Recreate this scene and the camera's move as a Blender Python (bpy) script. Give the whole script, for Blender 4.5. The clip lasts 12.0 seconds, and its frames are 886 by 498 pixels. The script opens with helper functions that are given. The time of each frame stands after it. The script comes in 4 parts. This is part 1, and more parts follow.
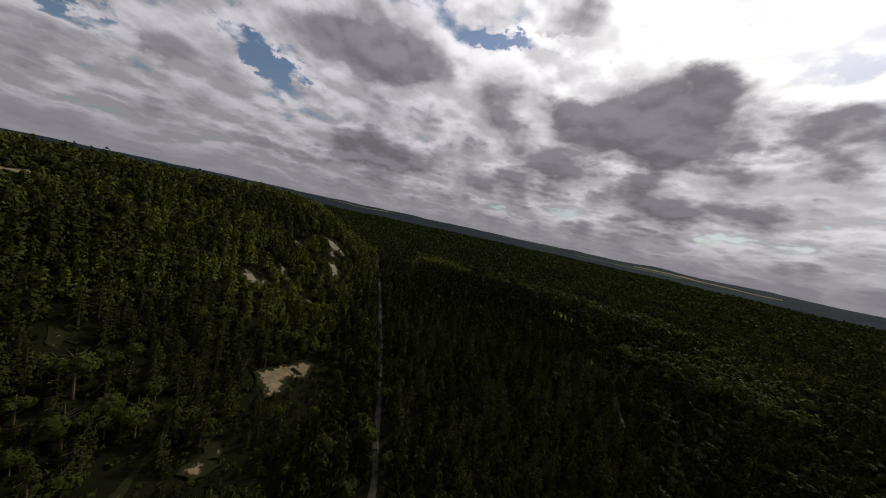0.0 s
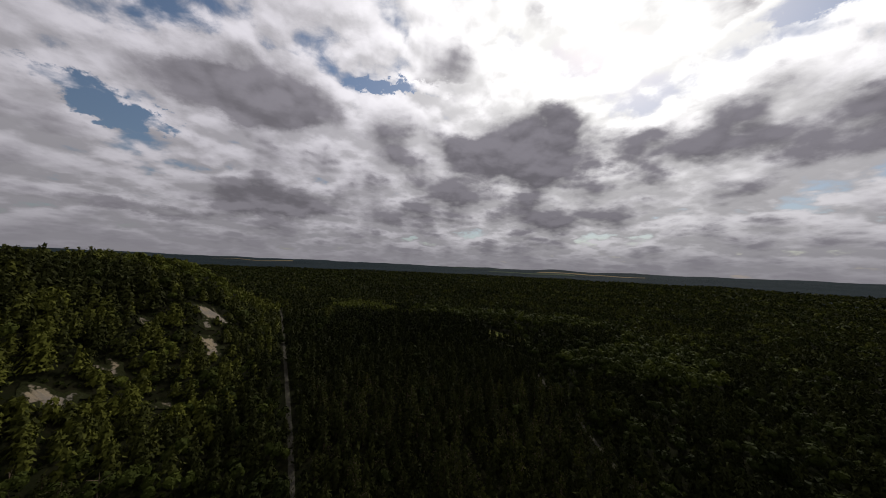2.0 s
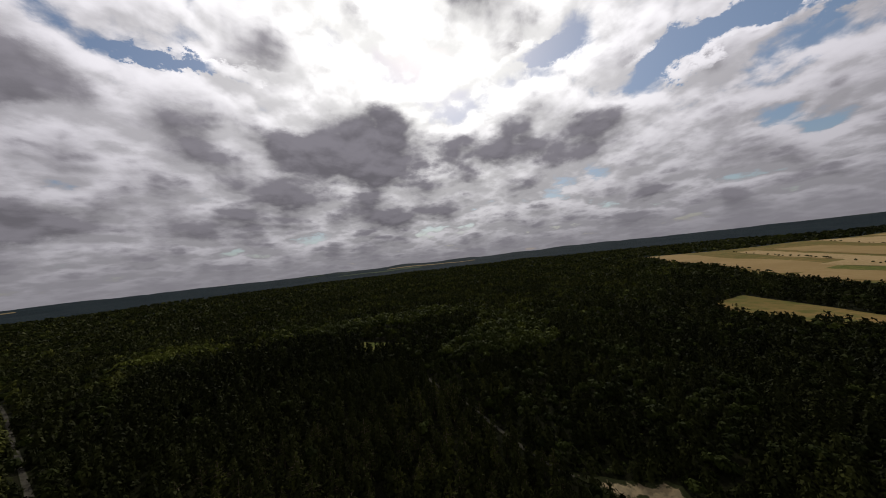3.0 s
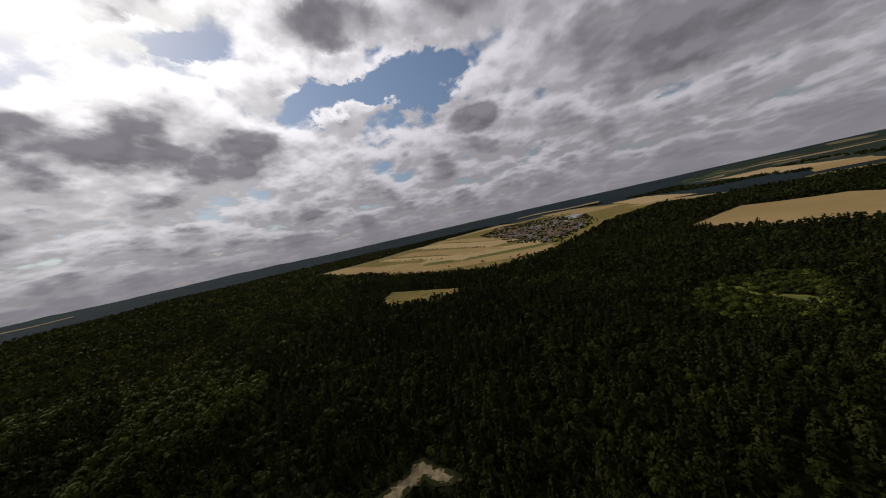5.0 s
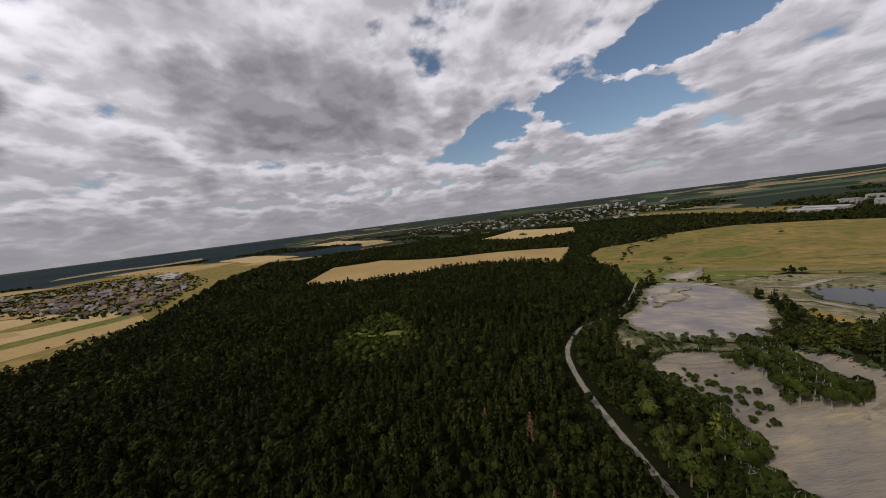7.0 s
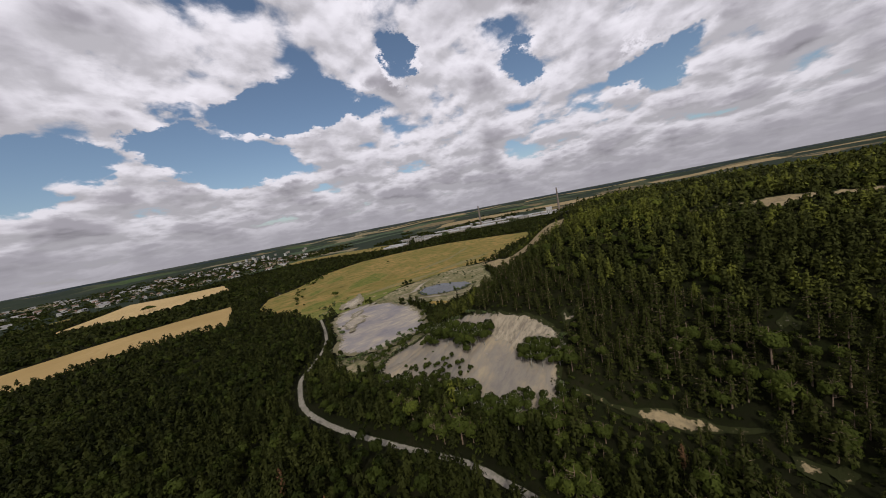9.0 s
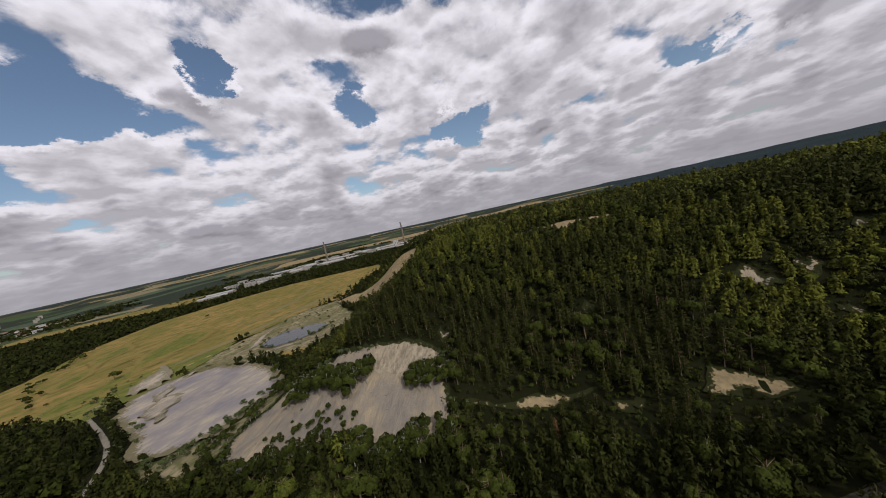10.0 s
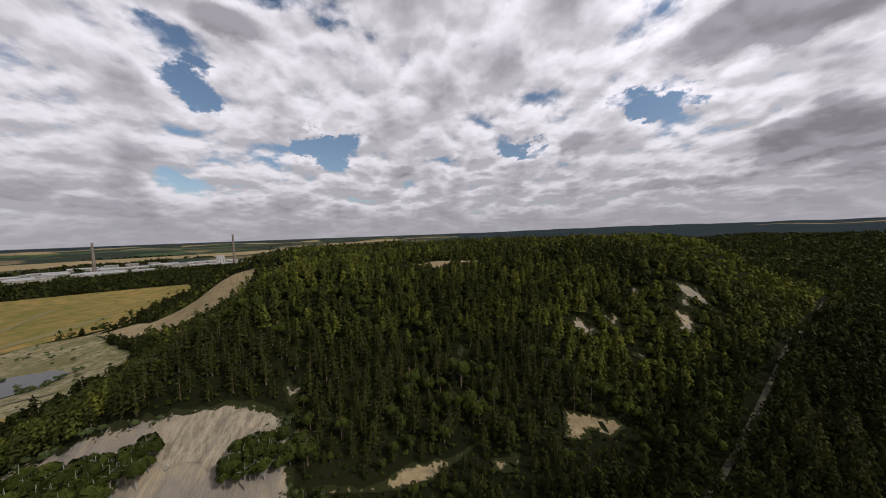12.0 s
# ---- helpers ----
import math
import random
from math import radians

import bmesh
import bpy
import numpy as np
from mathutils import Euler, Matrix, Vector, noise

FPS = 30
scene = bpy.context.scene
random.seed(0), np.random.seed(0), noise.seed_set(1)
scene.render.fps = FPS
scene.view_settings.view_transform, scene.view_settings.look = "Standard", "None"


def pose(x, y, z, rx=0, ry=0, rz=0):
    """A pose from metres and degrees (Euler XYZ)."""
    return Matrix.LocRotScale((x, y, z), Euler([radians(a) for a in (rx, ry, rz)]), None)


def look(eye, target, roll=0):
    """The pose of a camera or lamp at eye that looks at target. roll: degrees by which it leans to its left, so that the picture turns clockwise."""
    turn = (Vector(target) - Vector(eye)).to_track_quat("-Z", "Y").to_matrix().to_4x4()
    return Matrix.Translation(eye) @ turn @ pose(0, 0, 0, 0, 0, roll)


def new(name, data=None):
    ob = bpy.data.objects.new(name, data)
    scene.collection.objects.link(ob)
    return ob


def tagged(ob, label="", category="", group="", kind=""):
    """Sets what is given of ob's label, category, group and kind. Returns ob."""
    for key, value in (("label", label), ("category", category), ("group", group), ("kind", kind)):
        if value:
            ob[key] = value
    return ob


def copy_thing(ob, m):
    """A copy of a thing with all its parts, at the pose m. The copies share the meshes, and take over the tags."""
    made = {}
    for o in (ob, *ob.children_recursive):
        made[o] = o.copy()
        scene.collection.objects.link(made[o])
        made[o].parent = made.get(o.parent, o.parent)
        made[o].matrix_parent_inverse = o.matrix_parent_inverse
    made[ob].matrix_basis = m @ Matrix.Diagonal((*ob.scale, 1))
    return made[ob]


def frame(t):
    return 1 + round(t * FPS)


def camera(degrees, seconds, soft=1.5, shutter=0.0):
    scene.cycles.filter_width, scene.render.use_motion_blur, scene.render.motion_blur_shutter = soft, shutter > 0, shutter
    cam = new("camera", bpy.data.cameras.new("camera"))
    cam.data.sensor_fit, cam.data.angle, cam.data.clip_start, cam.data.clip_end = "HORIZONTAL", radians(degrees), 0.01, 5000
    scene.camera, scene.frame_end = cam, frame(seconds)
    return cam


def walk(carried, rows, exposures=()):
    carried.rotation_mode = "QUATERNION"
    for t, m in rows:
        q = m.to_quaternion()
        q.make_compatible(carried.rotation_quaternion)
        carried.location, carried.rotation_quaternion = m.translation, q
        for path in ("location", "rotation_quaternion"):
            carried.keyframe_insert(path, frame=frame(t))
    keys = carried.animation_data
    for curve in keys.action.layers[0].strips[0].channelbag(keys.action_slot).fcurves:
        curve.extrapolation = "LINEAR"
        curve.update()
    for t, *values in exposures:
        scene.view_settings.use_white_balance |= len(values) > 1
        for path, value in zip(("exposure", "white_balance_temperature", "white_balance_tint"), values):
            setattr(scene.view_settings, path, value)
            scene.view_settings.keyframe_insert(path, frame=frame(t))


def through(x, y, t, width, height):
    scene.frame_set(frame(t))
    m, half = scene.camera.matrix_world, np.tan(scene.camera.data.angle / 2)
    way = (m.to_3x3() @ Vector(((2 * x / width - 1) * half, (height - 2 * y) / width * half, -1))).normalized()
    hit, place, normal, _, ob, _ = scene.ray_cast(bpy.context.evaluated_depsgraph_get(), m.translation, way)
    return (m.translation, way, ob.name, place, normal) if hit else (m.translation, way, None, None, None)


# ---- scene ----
cam = camera(112.4, 12.0, soft=0.95)
PATH = [  # seconds, x, y, z, yaw, pitch, roll
    (0, 29.26, 20.67, 71.13, 8.79, -4.93, 12.24),
    (0.5, 33.15, 25.49, 70.61, 20.39, -2.63, 9.15),
    (1, 33.57, 31.43, 70.28, 16.50, 0.09, 6.51),
    (1.5, 30.33, 37.55, 70.13, 7.55, 1.12, 3.24),
    (2, 26.75, 44.00, 68.82, -6.20, 3.36, 2.49),
    (2.5, 23.38, 52.82, 71.09, -21.98, 3.12, -1.86),
    (3, 19.30, 61.02, 73.62, -35.02, 2.25, -6.62),
    (3.5, 17.00, 67.17, 75.70, -48.60, 0.78, -9.77),
    (4, 16.10, 72.02, 77.04, -62.56, -0.78, -11.59),
    (4.5, 16.68, 76.23, 77.79, -77.09, -2.40, -12.47),
    (5, 19.33, 80.28, 78.57, -92.70, -4.10, -12.83),
    (5.5, 25.10, 84.44, 80.45, -108.83, -5.25, -13.05),
    (6, 32.45, 88.15, 81.44, -125.50, -6.02, -11.41),
    (6.5, 40.34, 89.28, 83.41, -142.83, -6.35, -9.16),
    (7, 48.63, 89.28, 85.03, -160.80, -6.14, -7.18),
    (7.5, 57.10, 86.79, 86.30, -177.50, -5.19, -6.28),
    (8, 64.53, 82.46, 85.68, -193.38, -5.62, -7.18),
    (8.5, 71.03, 77.13, 83.56, -208.46, -6.12, -8.97),
    (9, 76.40, 71.28, 80.80, -223.15, -6.66, -10.91),
    (9.5, 79.98, 65.12, 78.71, -237.81, -6.76, -12.25),
    (10, 80.58, 58.72, 79.06, -252.88, -5.99, -12.28),
    (10.5, 78.92, 52.12, 80.66, -267.20, -6.86, -11.92),
    (11, 74.63, 47.97, 81.44, -276.12, -7.73, -7.63),
    (11.5, 68.72, 45.37, 80.46, -279.84, -7.10, -4.79),
    (12, 61.77, 43.17, 78.13, -281.44, -3.12, -1.98),
]

walk(cam, [(t, pose(x, y, z, 90 + pitch, 0, yaw) @ pose(0, 0, 0, 0, 0, roll)) for t, x, y, z, yaw, pitch, roll in PATH],
     exposures=[(0.0, -0.62), (3.0, -0.74), (5.0, -0.66), (6.0, -0.43), (7.0, -0.18), (8.0, -0.06), (9.5, 0.0), (12.0, 0.0)])

# ---- light: a bright broken overcast with the sun behind thin cloud ----
SUN_AZ, SUN_EL = radians(37), radians(43)
SUN = Vector((math.sin(SUN_AZ) * math.cos(SUN_EL), math.cos(SUN_AZ) * math.cos(SUN_EL), math.sin(SUN_EL)))
lamp = bpy.data.lights.new("sun", "SUN")
lamp.energy, lamp.angle, lamp.color = 3.2, radians(3.0), (1.0, 0.94, 0.84)
sun = new("sun", lamp)
sun.matrix_basis = look(SUN * 100, (0, 0, 0))


class Nodes:
    """Short hand for building node trees."""

    def __init__(self, tree):
        self.tree, self.nodes = tree, tree.nodes
        self.nodes.clear()

    def put(self, socket, value):
        if isinstance(value, bpy.types.NodeSocket):
            self.tree.links.new(value, socket)
        elif value is not None:
            socket.default_value = value

    def math(self, op, a, b=None, c=None):
        n = self.nodes.new("ShaderNodeMath")
        n.operation = op
        for s, v in zip(n.inputs, (a, b, c)):
            self.put(s, v)
        return n.outputs[0]

    def vec(self, op, a, b=None, scale=None):
        n = self.nodes.new("ShaderNodeVectorMath")
        n.operation = op
        self.put(n.inputs[0], a)
        self.put(n.inputs[1], b)
        if scale is not None:
            self.put(n.inputs[3], scale)
        return n.outputs["Value"] if op in ("DOT_PRODUCT", "LENGTH", "DISTANCE") else n.outputs[0]

    def span(self, v, a, b, lo=0.0, hi=1.0, smooth=True):
        n = self.nodes.new("ShaderNodeMapRange")
        n.interpolation_type = "SMOOTHSTEP" if smooth else "LINEAR"
        for s, x in zip(n.inputs, (v, a, b, lo, hi)):
            self.put(s, x)
        return n.outputs[0]

    def mix(self, f, a, b, blend="MIX"):
        n = self.nodes.new("ShaderNodeMix")
        n.data_type, n.blend_type = "RGBA", blend
        self.put(n.inputs[0], f)
        self.put(n.inputs[6], a if isinstance(a, bpy.types.NodeSocket) else (*a, 1))
        self.put(n.inputs[7], b if isinstance(b, bpy.types.NodeSocket) else (*b, 1))
        return n.outputs[2]

    def noise(self, v, scale, detail=4.0, rough=0.5, warp=0.0):
        n = self.nodes.new("ShaderNodeTexNoise")
        self.put(n.inputs["Vector"], v)
        n.inputs["Scale"].default_value, n.inputs["Detail"].default_value = scale, detail
        n.inputs["Roughness"].default_value, n.inputs["Distortion"].default_value = rough, warp
        return n.outputs[0]

    def wander(self, v, scale):
        """A turbulent shift, some half unit each way."""
        n = self.nodes.new("ShaderNodeTexNoise")
        self.put(n.inputs["Vector"], v)
        n.inputs["Scale"].default_value, n.inputs["Detail"].default_value = scale, 5.0
        return self.vec("SUBTRACT", n.outputs[1], (0.5, 0.5, 0.5))


def sky():
    world = bpy.data.worlds.new("sky")
    scene.world, world.use_nodes = world, True
    k = Nodes(world.node_tree)
    d = k.nodes.new("ShaderNodeTexCoord").outputs["Generated"]
    sep = k.nodes.new("ShaderNodeSeparateXYZ")
    k.put(sep.inputs[0], d)
    z = k.math("MAXIMUM", sep.outputs[2], 0.0)

    flat = k.vec("SCALE", k.vec("MULTIPLY", d, (1, 1, 0)), scale=k.math("DIVIDE", 1.0, k.math("ADD", z, 0.27)))

    def layer(at):
        """Cloud cover seen on a level sheet overhead: wide fields, heaps and cauliflower edges."""
        big = k.noise(at, 1.5, 2, 0.5)
        heap = k.noise(at, 3.0, 4, 0.55)
        fine = k.noise(at, 10.0, 8, 0.66, 0.3)
        puff = k.nodes.new("ShaderNodeTexVoronoi")
        puff.feature = "SMOOTH_F1"
        k.put(puff.inputs["Vector"], k.vec("ADD", at, k.vec("SCALE", k.wander(at, 9.0), scale=0.10)))
        puff.inputs["Scale"].default_value, puff.inputs["Smoothness"].default_value = 4.2, 0.4
        puff.inputs["Detail"].default_value, puff.inputs["Roughness"].default_value = 2.0, 0.5
        ball = k.math("SUBTRACT", 0.75, puff.outputs["Distance"])
        out = k.math("ADD", k.math("MULTIPLY", big, 0.36), k.math("MULTIPLY", heap, 0.34))
        return k.math("ADD", out, k.math("ADD", k.math("MULTIPLY", fine, 0.15), k.math("MULTIPLY", ball, 0.18)))

    dens = layer(flat)
    relief = k.math("SUBTRACT", dens, layer(k.vec("SCALE", flat, scale=0.95)))
    # the outlines of single clouds and gaps are frayed by a turbulent shift
    n = k.nodes.new("ShaderNodeTexNoise")
    k.put(n.inputs["Vector"], k.vec("MULTIPLY", d, (1, 1, 1.6)))
    n.inputs["Scale"].default_value, n.inputs["Detail"].default_value, n.inputs["Roughness"].default_value = 5.0, 9.0, 0.68
    shift = k.vec("SUBTRACT", n.outputs[1], (0.5, 0.5, 0.5))
    gap, heap = (k.vec("ADD", d, k.vec("SCALE", shift, scale=s)) for s in (0.24, 0.10))
    for az, el, wide, tall, gain in CLOUDS:
        c = Vector((math.sin(radians(az)) * math.cos(radians(el)), math.cos(radians(az)) * math.cos(radians(el)), math.sin(radians(el))))
        e1 = Vector((math.cos(radians(az)), -math.sin(radians(az)), 0))
        e2 = e1.cross(c)
        w = heap if gain > 0 else gap
        u = k.math("DIVIDE", k.vec("DOT_PRODUCT", w, tuple(e1)), math.sin(radians(wide * 1.1)))
        v = k.math("DIVIDE", k.vec("DOT_PRODUCT", w, tuple(e2)), math.sin(radians(tall * 1.15)))
        rr = k.math("ADD", k.math("MULTIPLY", u, u), k.math("MULTIPLY", v, v))
        front = k.math("GREATER_THAN", k.vec("DOT_PRODUCT", d, tuple(c)), 0.3)
        dens = k.math("ADD", dens, k.math("MULTIPLY", front, k.span(rr, 1.0, 0.0, 0.0, gain * (0.85 if gain > 0 else 0.9))))
    dens = k.math("ADD", dens, k.span(z, 0.02, 0.24, 0.125, 0.062))
    cover = k.span(dens, 0.345, 0.425)
    thick = k.span(dens, 0.46, 0.63)
    glow = k.math("MAXIMUM", k.vec("DOT_PRODUCT", d, tuple(SUN)), 0.0)
    near = k.math("ADD", k.math("MULTIPLY", k.math("POWER", glow, 6.0), 0.9), k.math("MULTIPLY", k.math("POWER", glow, 40.0), 1.4))
    lit = k.mix(k.math("MINIMUM", near, 1.0), (0.70, 0.675, 0.735), (1.5, 1.48, 1.46))
    lit = k.vec("SCALE", lit, scale=k.math("MULTIPLY", k.span(relief, -0.085, 0.085, 0.70, 1.25), k.span(z, 0.03, 0.40, 0.82, 1.0)))
    shade = k.mix(k.math("MULTIPLY", glow, 0.6), (0.29, 0.275, 0.31), (0.165, 0.155, 0.18))
    shade = k.vec("SCALE", shade, scale=k.span(relief, -0.09, 0.09, 0.80, 1.25))
    cloud = k.mix(thick, lit, shade)
    nish = k.nodes.new("ShaderNodeTexSky")
    nish.sky_type, nish.sun_disc = "NISHITA", False
    nish.sun_elevation, nish.sun_rotation = SUN_EL, SUN_AZ
    blue = k.vec("SCALE", nish.outputs[0], scale=0.09)
    col = k.mix(cover, blue, cloud)
    col = k.vec("SCALE", col, scale=k.math("ADD", 1.0, k.math("MULTIPLY", k.span(glow, 0.0, 0.9, 0.0, 0.45), k.span(z, 0.1, 0.5, 0.25, 1.0))))
    haze = k.span(z, 0.0, 0.12, 0.8, 0.0)
    col = k.mix(haze, col, (0.35, 0.335, 0.375))
    col = k.mix(k.math("GREATER_THAN", sep.outputs[2], -0.004), (0.05, 0.055, 0.045), col)
    bg = k.nodes.new("ShaderNodeBackground")
    k.put(bg.inputs[0], col)
    bg.inputs[1].default_value = 1.0
    out = k.nodes.new("ShaderNodeOutputWorld")
    k.tree.links.new(bg.outputs[0], out.inputs[0])


# azimuth, elevation, half width, half height, density: towards the sun and the village, then round by the town and the hill
CLOUDS = [
    (23, 22, 17, 7.6, 0.25), (-27, 27, 14, 4.6, 0.20), (-26, 10, 14, 2.7, 0.10), (-58, 12, 4, 1.4, -0.13), (-41, 18, 5, 1.5, -0.15), (-21, 25, 8, 3.9, 0.06), (63, 18, 10, 4.3, 0.14),
    (-2, 20, 26, 6.5, 0.13), (81, 25, 12, 2.8, -0.20), (-3, 32, 11, 1.1, -0.12), (21, 25, 16, 8.3, 0.06), (104, 18, 6, 3.1, 0.22), (94, 26, 10, 5.0, -0.25), (83, 35, 9, 3.4, 0.20),
    (47, 21, 17, 5.7, 0.12), (58, 32, 7, 2.1, -0.10), (153, 5, 3, 1.3, -0.14), (18, 12, 48, 5.0, 0.11),
]
CLOUDS += [
    (144, 21, 28, 8.0, 0.17), (142, 15, 16, 4.0, 0.08), (-167, 13, 11, 4.1, -0.20), (172, 14, 6, 3.3, -0.14), (176, 12, 5, 2.4, 0.14), (-155, 21, 14, 3.9, -0.16), (-171, 15, 10, 3.6, -0.18),
    (171, 13, 8, 3.7, -0.12), (-160, 21, 15, 2.6, -0.20), (-137, 27, 3.5, 4.0, -0.28), (-174, 16, 8, 2.4, -0.14), (-99, 16, 6, 3.2, -0.26), (-118, 22, 4, 2.5, -0.15), (-122, 31, 15, 3.0, 0.12),
]
CLOUDS += [
    (-63, 14, 5, 1.4, -0.14), (-45, 19, 5, 2.0, -0.14), (-32, 24, 13, 3.4, 0.20), (-25, 9, 10, 2.4, 0.15), (-105, 31, 16, 2.9, 0.12), (-40, 6, 9, 1.0, 0.12), (-75, 12, 20, 1.6, 0.06),
]
sky()


# ---- materials ----
def material(name, colours, sizes, rough=0.9, bump=0.0, relief=1.0, seed=0.0, grain=(1, 1, 1), verge=None):
    """Two scales of mottling between three colours, in metres, with a fine relief."""
    m = bpy.data.materials.new(name)
    m.use_nodes = True
    k = Nodes(m.node_tree)
    at = k.nodes.new("ShaderNodeNewGeometry").outputs["Position"]
    at = k.vec("ADD", at, (seed, seed * 0.7, 0))
    a = k.span(k.noise(at, 1 / sizes[0], 5, 0.6), 0.35, 0.65)
    fine = k.vec("MULTIPLY", at, grain)
    b = k.span(k.noise(fine, 1 / sizes[1], 6, 0.65), 0.38, 0.66)
    col = k.mix(b, k.mix(a, colours[0], colours[1]), colours[2])
    if verge:
        # sparse growth creeps in from the rim
        rim = k.nodes.new("ShaderNodeAttribute")
        rim.attribute_name = "inner"
        grown = k.math("ADD", rim.outputs["Fac"], k.math("MULTIPLY", k.math("SUBTRACT", k.noise(at, 0.55, 6, 0.65), 0.5), 1.9))
        col = k.mix(k.span(grown, 0.30, 0.50), verge, col)
    p = k.nodes.new("ShaderNodeBsdfPrincipled")
    k.put(p.inputs["Base Color"], col)
    p.inputs["Roughness"].default_value = rough
    p.inputs["Specular IOR Level"].default_value = 0.02 if rough > 0.8 else 0.4
    if bump:
        n = k.nodes.new("ShaderNodeBump")
        n.inputs["Strength"].default_value, n.inputs["Distance"].default_value = bump, relief
        k.put(n.inputs["Height"], k.noise(fine, 1 / sizes[1], 8, 0.7))
        k.put(p.inputs["Normal"], n.outputs[0])
    out = k.nodes.new("ShaderNodeOutputMaterial")
    k.tree.links.new(p.outputs[0], out.inputs[0])
    return m


def foliage(name, dark, light, warm, through=0.25):
    """Leaves or needles: each tree's tint, each spray's chance, stands some tens of metres wide."""
    m = bpy.data.materials.new(name)
    m.use_nodes = True
    k = Nodes(m.node_tree)
    geo = k.nodes.new("ShaderNodeNewGeometry")
    tint = k.nodes.new("ShaderNodeAttribute")
    tint.attribute_name = "tint"
    stand = k.span(k.noise(geo.outputs["Position"], 1 / 60.0, 3, 0.55), 0.35, 0.68)
    own = k.nodes.new("ShaderNodeObjectInfo").outputs["Random"]
    a = k.math("ADD", k.math("MULTIPLY", tint.outputs["Fac"], 0.70), k.math("MULTIPLY", geo.outputs["Random Per Island"], 0.18))
    a = k.math("ADD", a, k.math("MULTIPLY", own, 0.12))
    # the highest tints, the sunlit crest's among them, go over to warm
    col = k.mix(k.span(k.math("ADD", a, k.math("MULTIPLY", stand, 0.2)), 0.72, 1.15), k.mix(a, dark, light), warm)
    p = k.nodes.new("ShaderNodeBsdfPrincipled")
    k.put(p.inputs["Base Color"], col)
    p.inputs["Roughness"].default_value = 0.65
    p.inputs["Specular IOR Level"].default_value = 0.03
    t = k.nodes.new("ShaderNodeBsdfTranslucent")
    k.put(t.inputs[0], col)
    mx = k.nodes.new("ShaderNodeMixShader")
    mx.inputs[0].default_value = through
    k.tree.links.new(p.outputs[0], mx.inputs[1])
    k.tree.links.new(t.outputs[0], mx.inputs[2])
    out = k.nodes.new("ShaderNodeOutputMaterial")
    k.tree.links.new(mx.outputs[0], out.inputs[0])
    return m


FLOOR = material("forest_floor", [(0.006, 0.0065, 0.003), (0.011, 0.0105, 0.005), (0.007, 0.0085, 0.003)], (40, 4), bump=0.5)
WHEAT = material("ripe_wheat", [(0.205, 0.142, 0.062), (0.250, 0.178, 0.082), (0.22, 0.152, 0.066)], (120, 9), bump=0.3)
STUBBLE = material("pale_stubble", [(0.28, 0.20, 0.10), (0.24, 0.17, 0.08), (0.31, 0.23, 0.12)], (90, 7), bump=0.3, seed=40)
MEADOW = material("dry_meadow", [(0.125, 0.095, 0.030), (0.185, 0.122, 0.046), (0.080, 0.080, 0.022)], (110, 18), bump=0.4)
GRASS = material("green_grass", [(0.088, 0.092, 0.024), (0.13, 0.115, 0.035), (0.062, 0.076, 0.02)], (50, 8), bump=0.4)
SAND = material("yellow_sand", [(0.168, 0.128, 0.074), (0.222, 0.172, 0.100), (0.122, 0.098, 0.060)], (14, 2.5), bump=0.6, verge=(0.016, 0.018, 0.007))
CHALK = material("pale_clay", [(0.118, 0.106, 0.098), (0.238, 0.190, 0.126), (0.152, 0.133, 0.112)], (20, 3.0), bump=1.0, relief=1.0, grain=(0.35, 1.3, 0.4), verge=(0.016, 0.018, 0.007))
CLIFF = material("cliff_sand", [(0.198, 0.166, 0.124), (0.250, 0.212, 0.160), (0.125, 0.106, 0.081)], (8, 1.8), bump=1.0, relief=1.2, grain=(0.4, 1, 0.4))
SCRUB = material("scrub", [(0.10, 0.088, 0.045), (0.20, 0.165, 0.11), (0.065, 0.068, 0.03)], (26, 5), bump=0.6, verge=(0.045, 0.050, 0.02))
GREY = material("grey_clay", [(0.132, 0.122, 0.136), (0.285, 0.245, 0.185), (0.165, 0.150, 0.152)], (32, 5), bump=0.6, grain=(0.4, 1.2, 1), verge=(0.105, 0.092, 0.055))
DIRT = material("gravel_road", [(0.15, 0.135, 0.115), (0.19, 0.17, 0.145), (0.12, 0.11, 0.09)], (9, 1.2), bump=0.4, verge=(0.030, 0.034, 0.014))
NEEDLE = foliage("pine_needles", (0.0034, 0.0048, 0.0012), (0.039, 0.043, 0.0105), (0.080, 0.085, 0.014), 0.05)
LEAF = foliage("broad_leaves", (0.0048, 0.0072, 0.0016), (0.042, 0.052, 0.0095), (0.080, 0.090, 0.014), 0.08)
PALE = material("pale_spoil", [(0.235, 0.20, 0.155), (0.29, 0.25, 0.195), (0.165, 0.148, 0.135)], (9, 2.2), bump=1.0, grain=(0.4, 1.2, 1), verge=(0.135, 0.118, 0.085))
LUSH = material("green_meadow", [(0.085, 0.090, 0.022), (0.125, 0.105, 0.032), (0.060, 0.072, 0.018)], (40, 9), bump=0.4, verge=(0.135, 0.105, 0.035))
RUSTY = material("rusty_grass", [(0.19, 0.125, 0.035), (0.24, 0.155, 0.05), (0.12, 0.10, 0.03)], (9, 2), bump=0.4, verge=(0.12, 0.105, 0.05))
# the gravel road's colour darkened for the trees' shade; the track shares it
LANE = material("shade_darkened_lane", [(0.045, 0.041, 0.032), (0.066, 0.060, 0.048), (0.030, 0.028, 0.021)], (9, 1.5), bump=0.4, verge=(0.022, 0.026, 0.010))
# far wheat and crops: colours muted to stand for haze over distance
HAZY_WHEAT = material("haze_muted_wheat", [(0.175, 0.130, 0.070), (0.205, 0.155, 0.085), (0.145, 0.115, 0.065)], (160, 30))
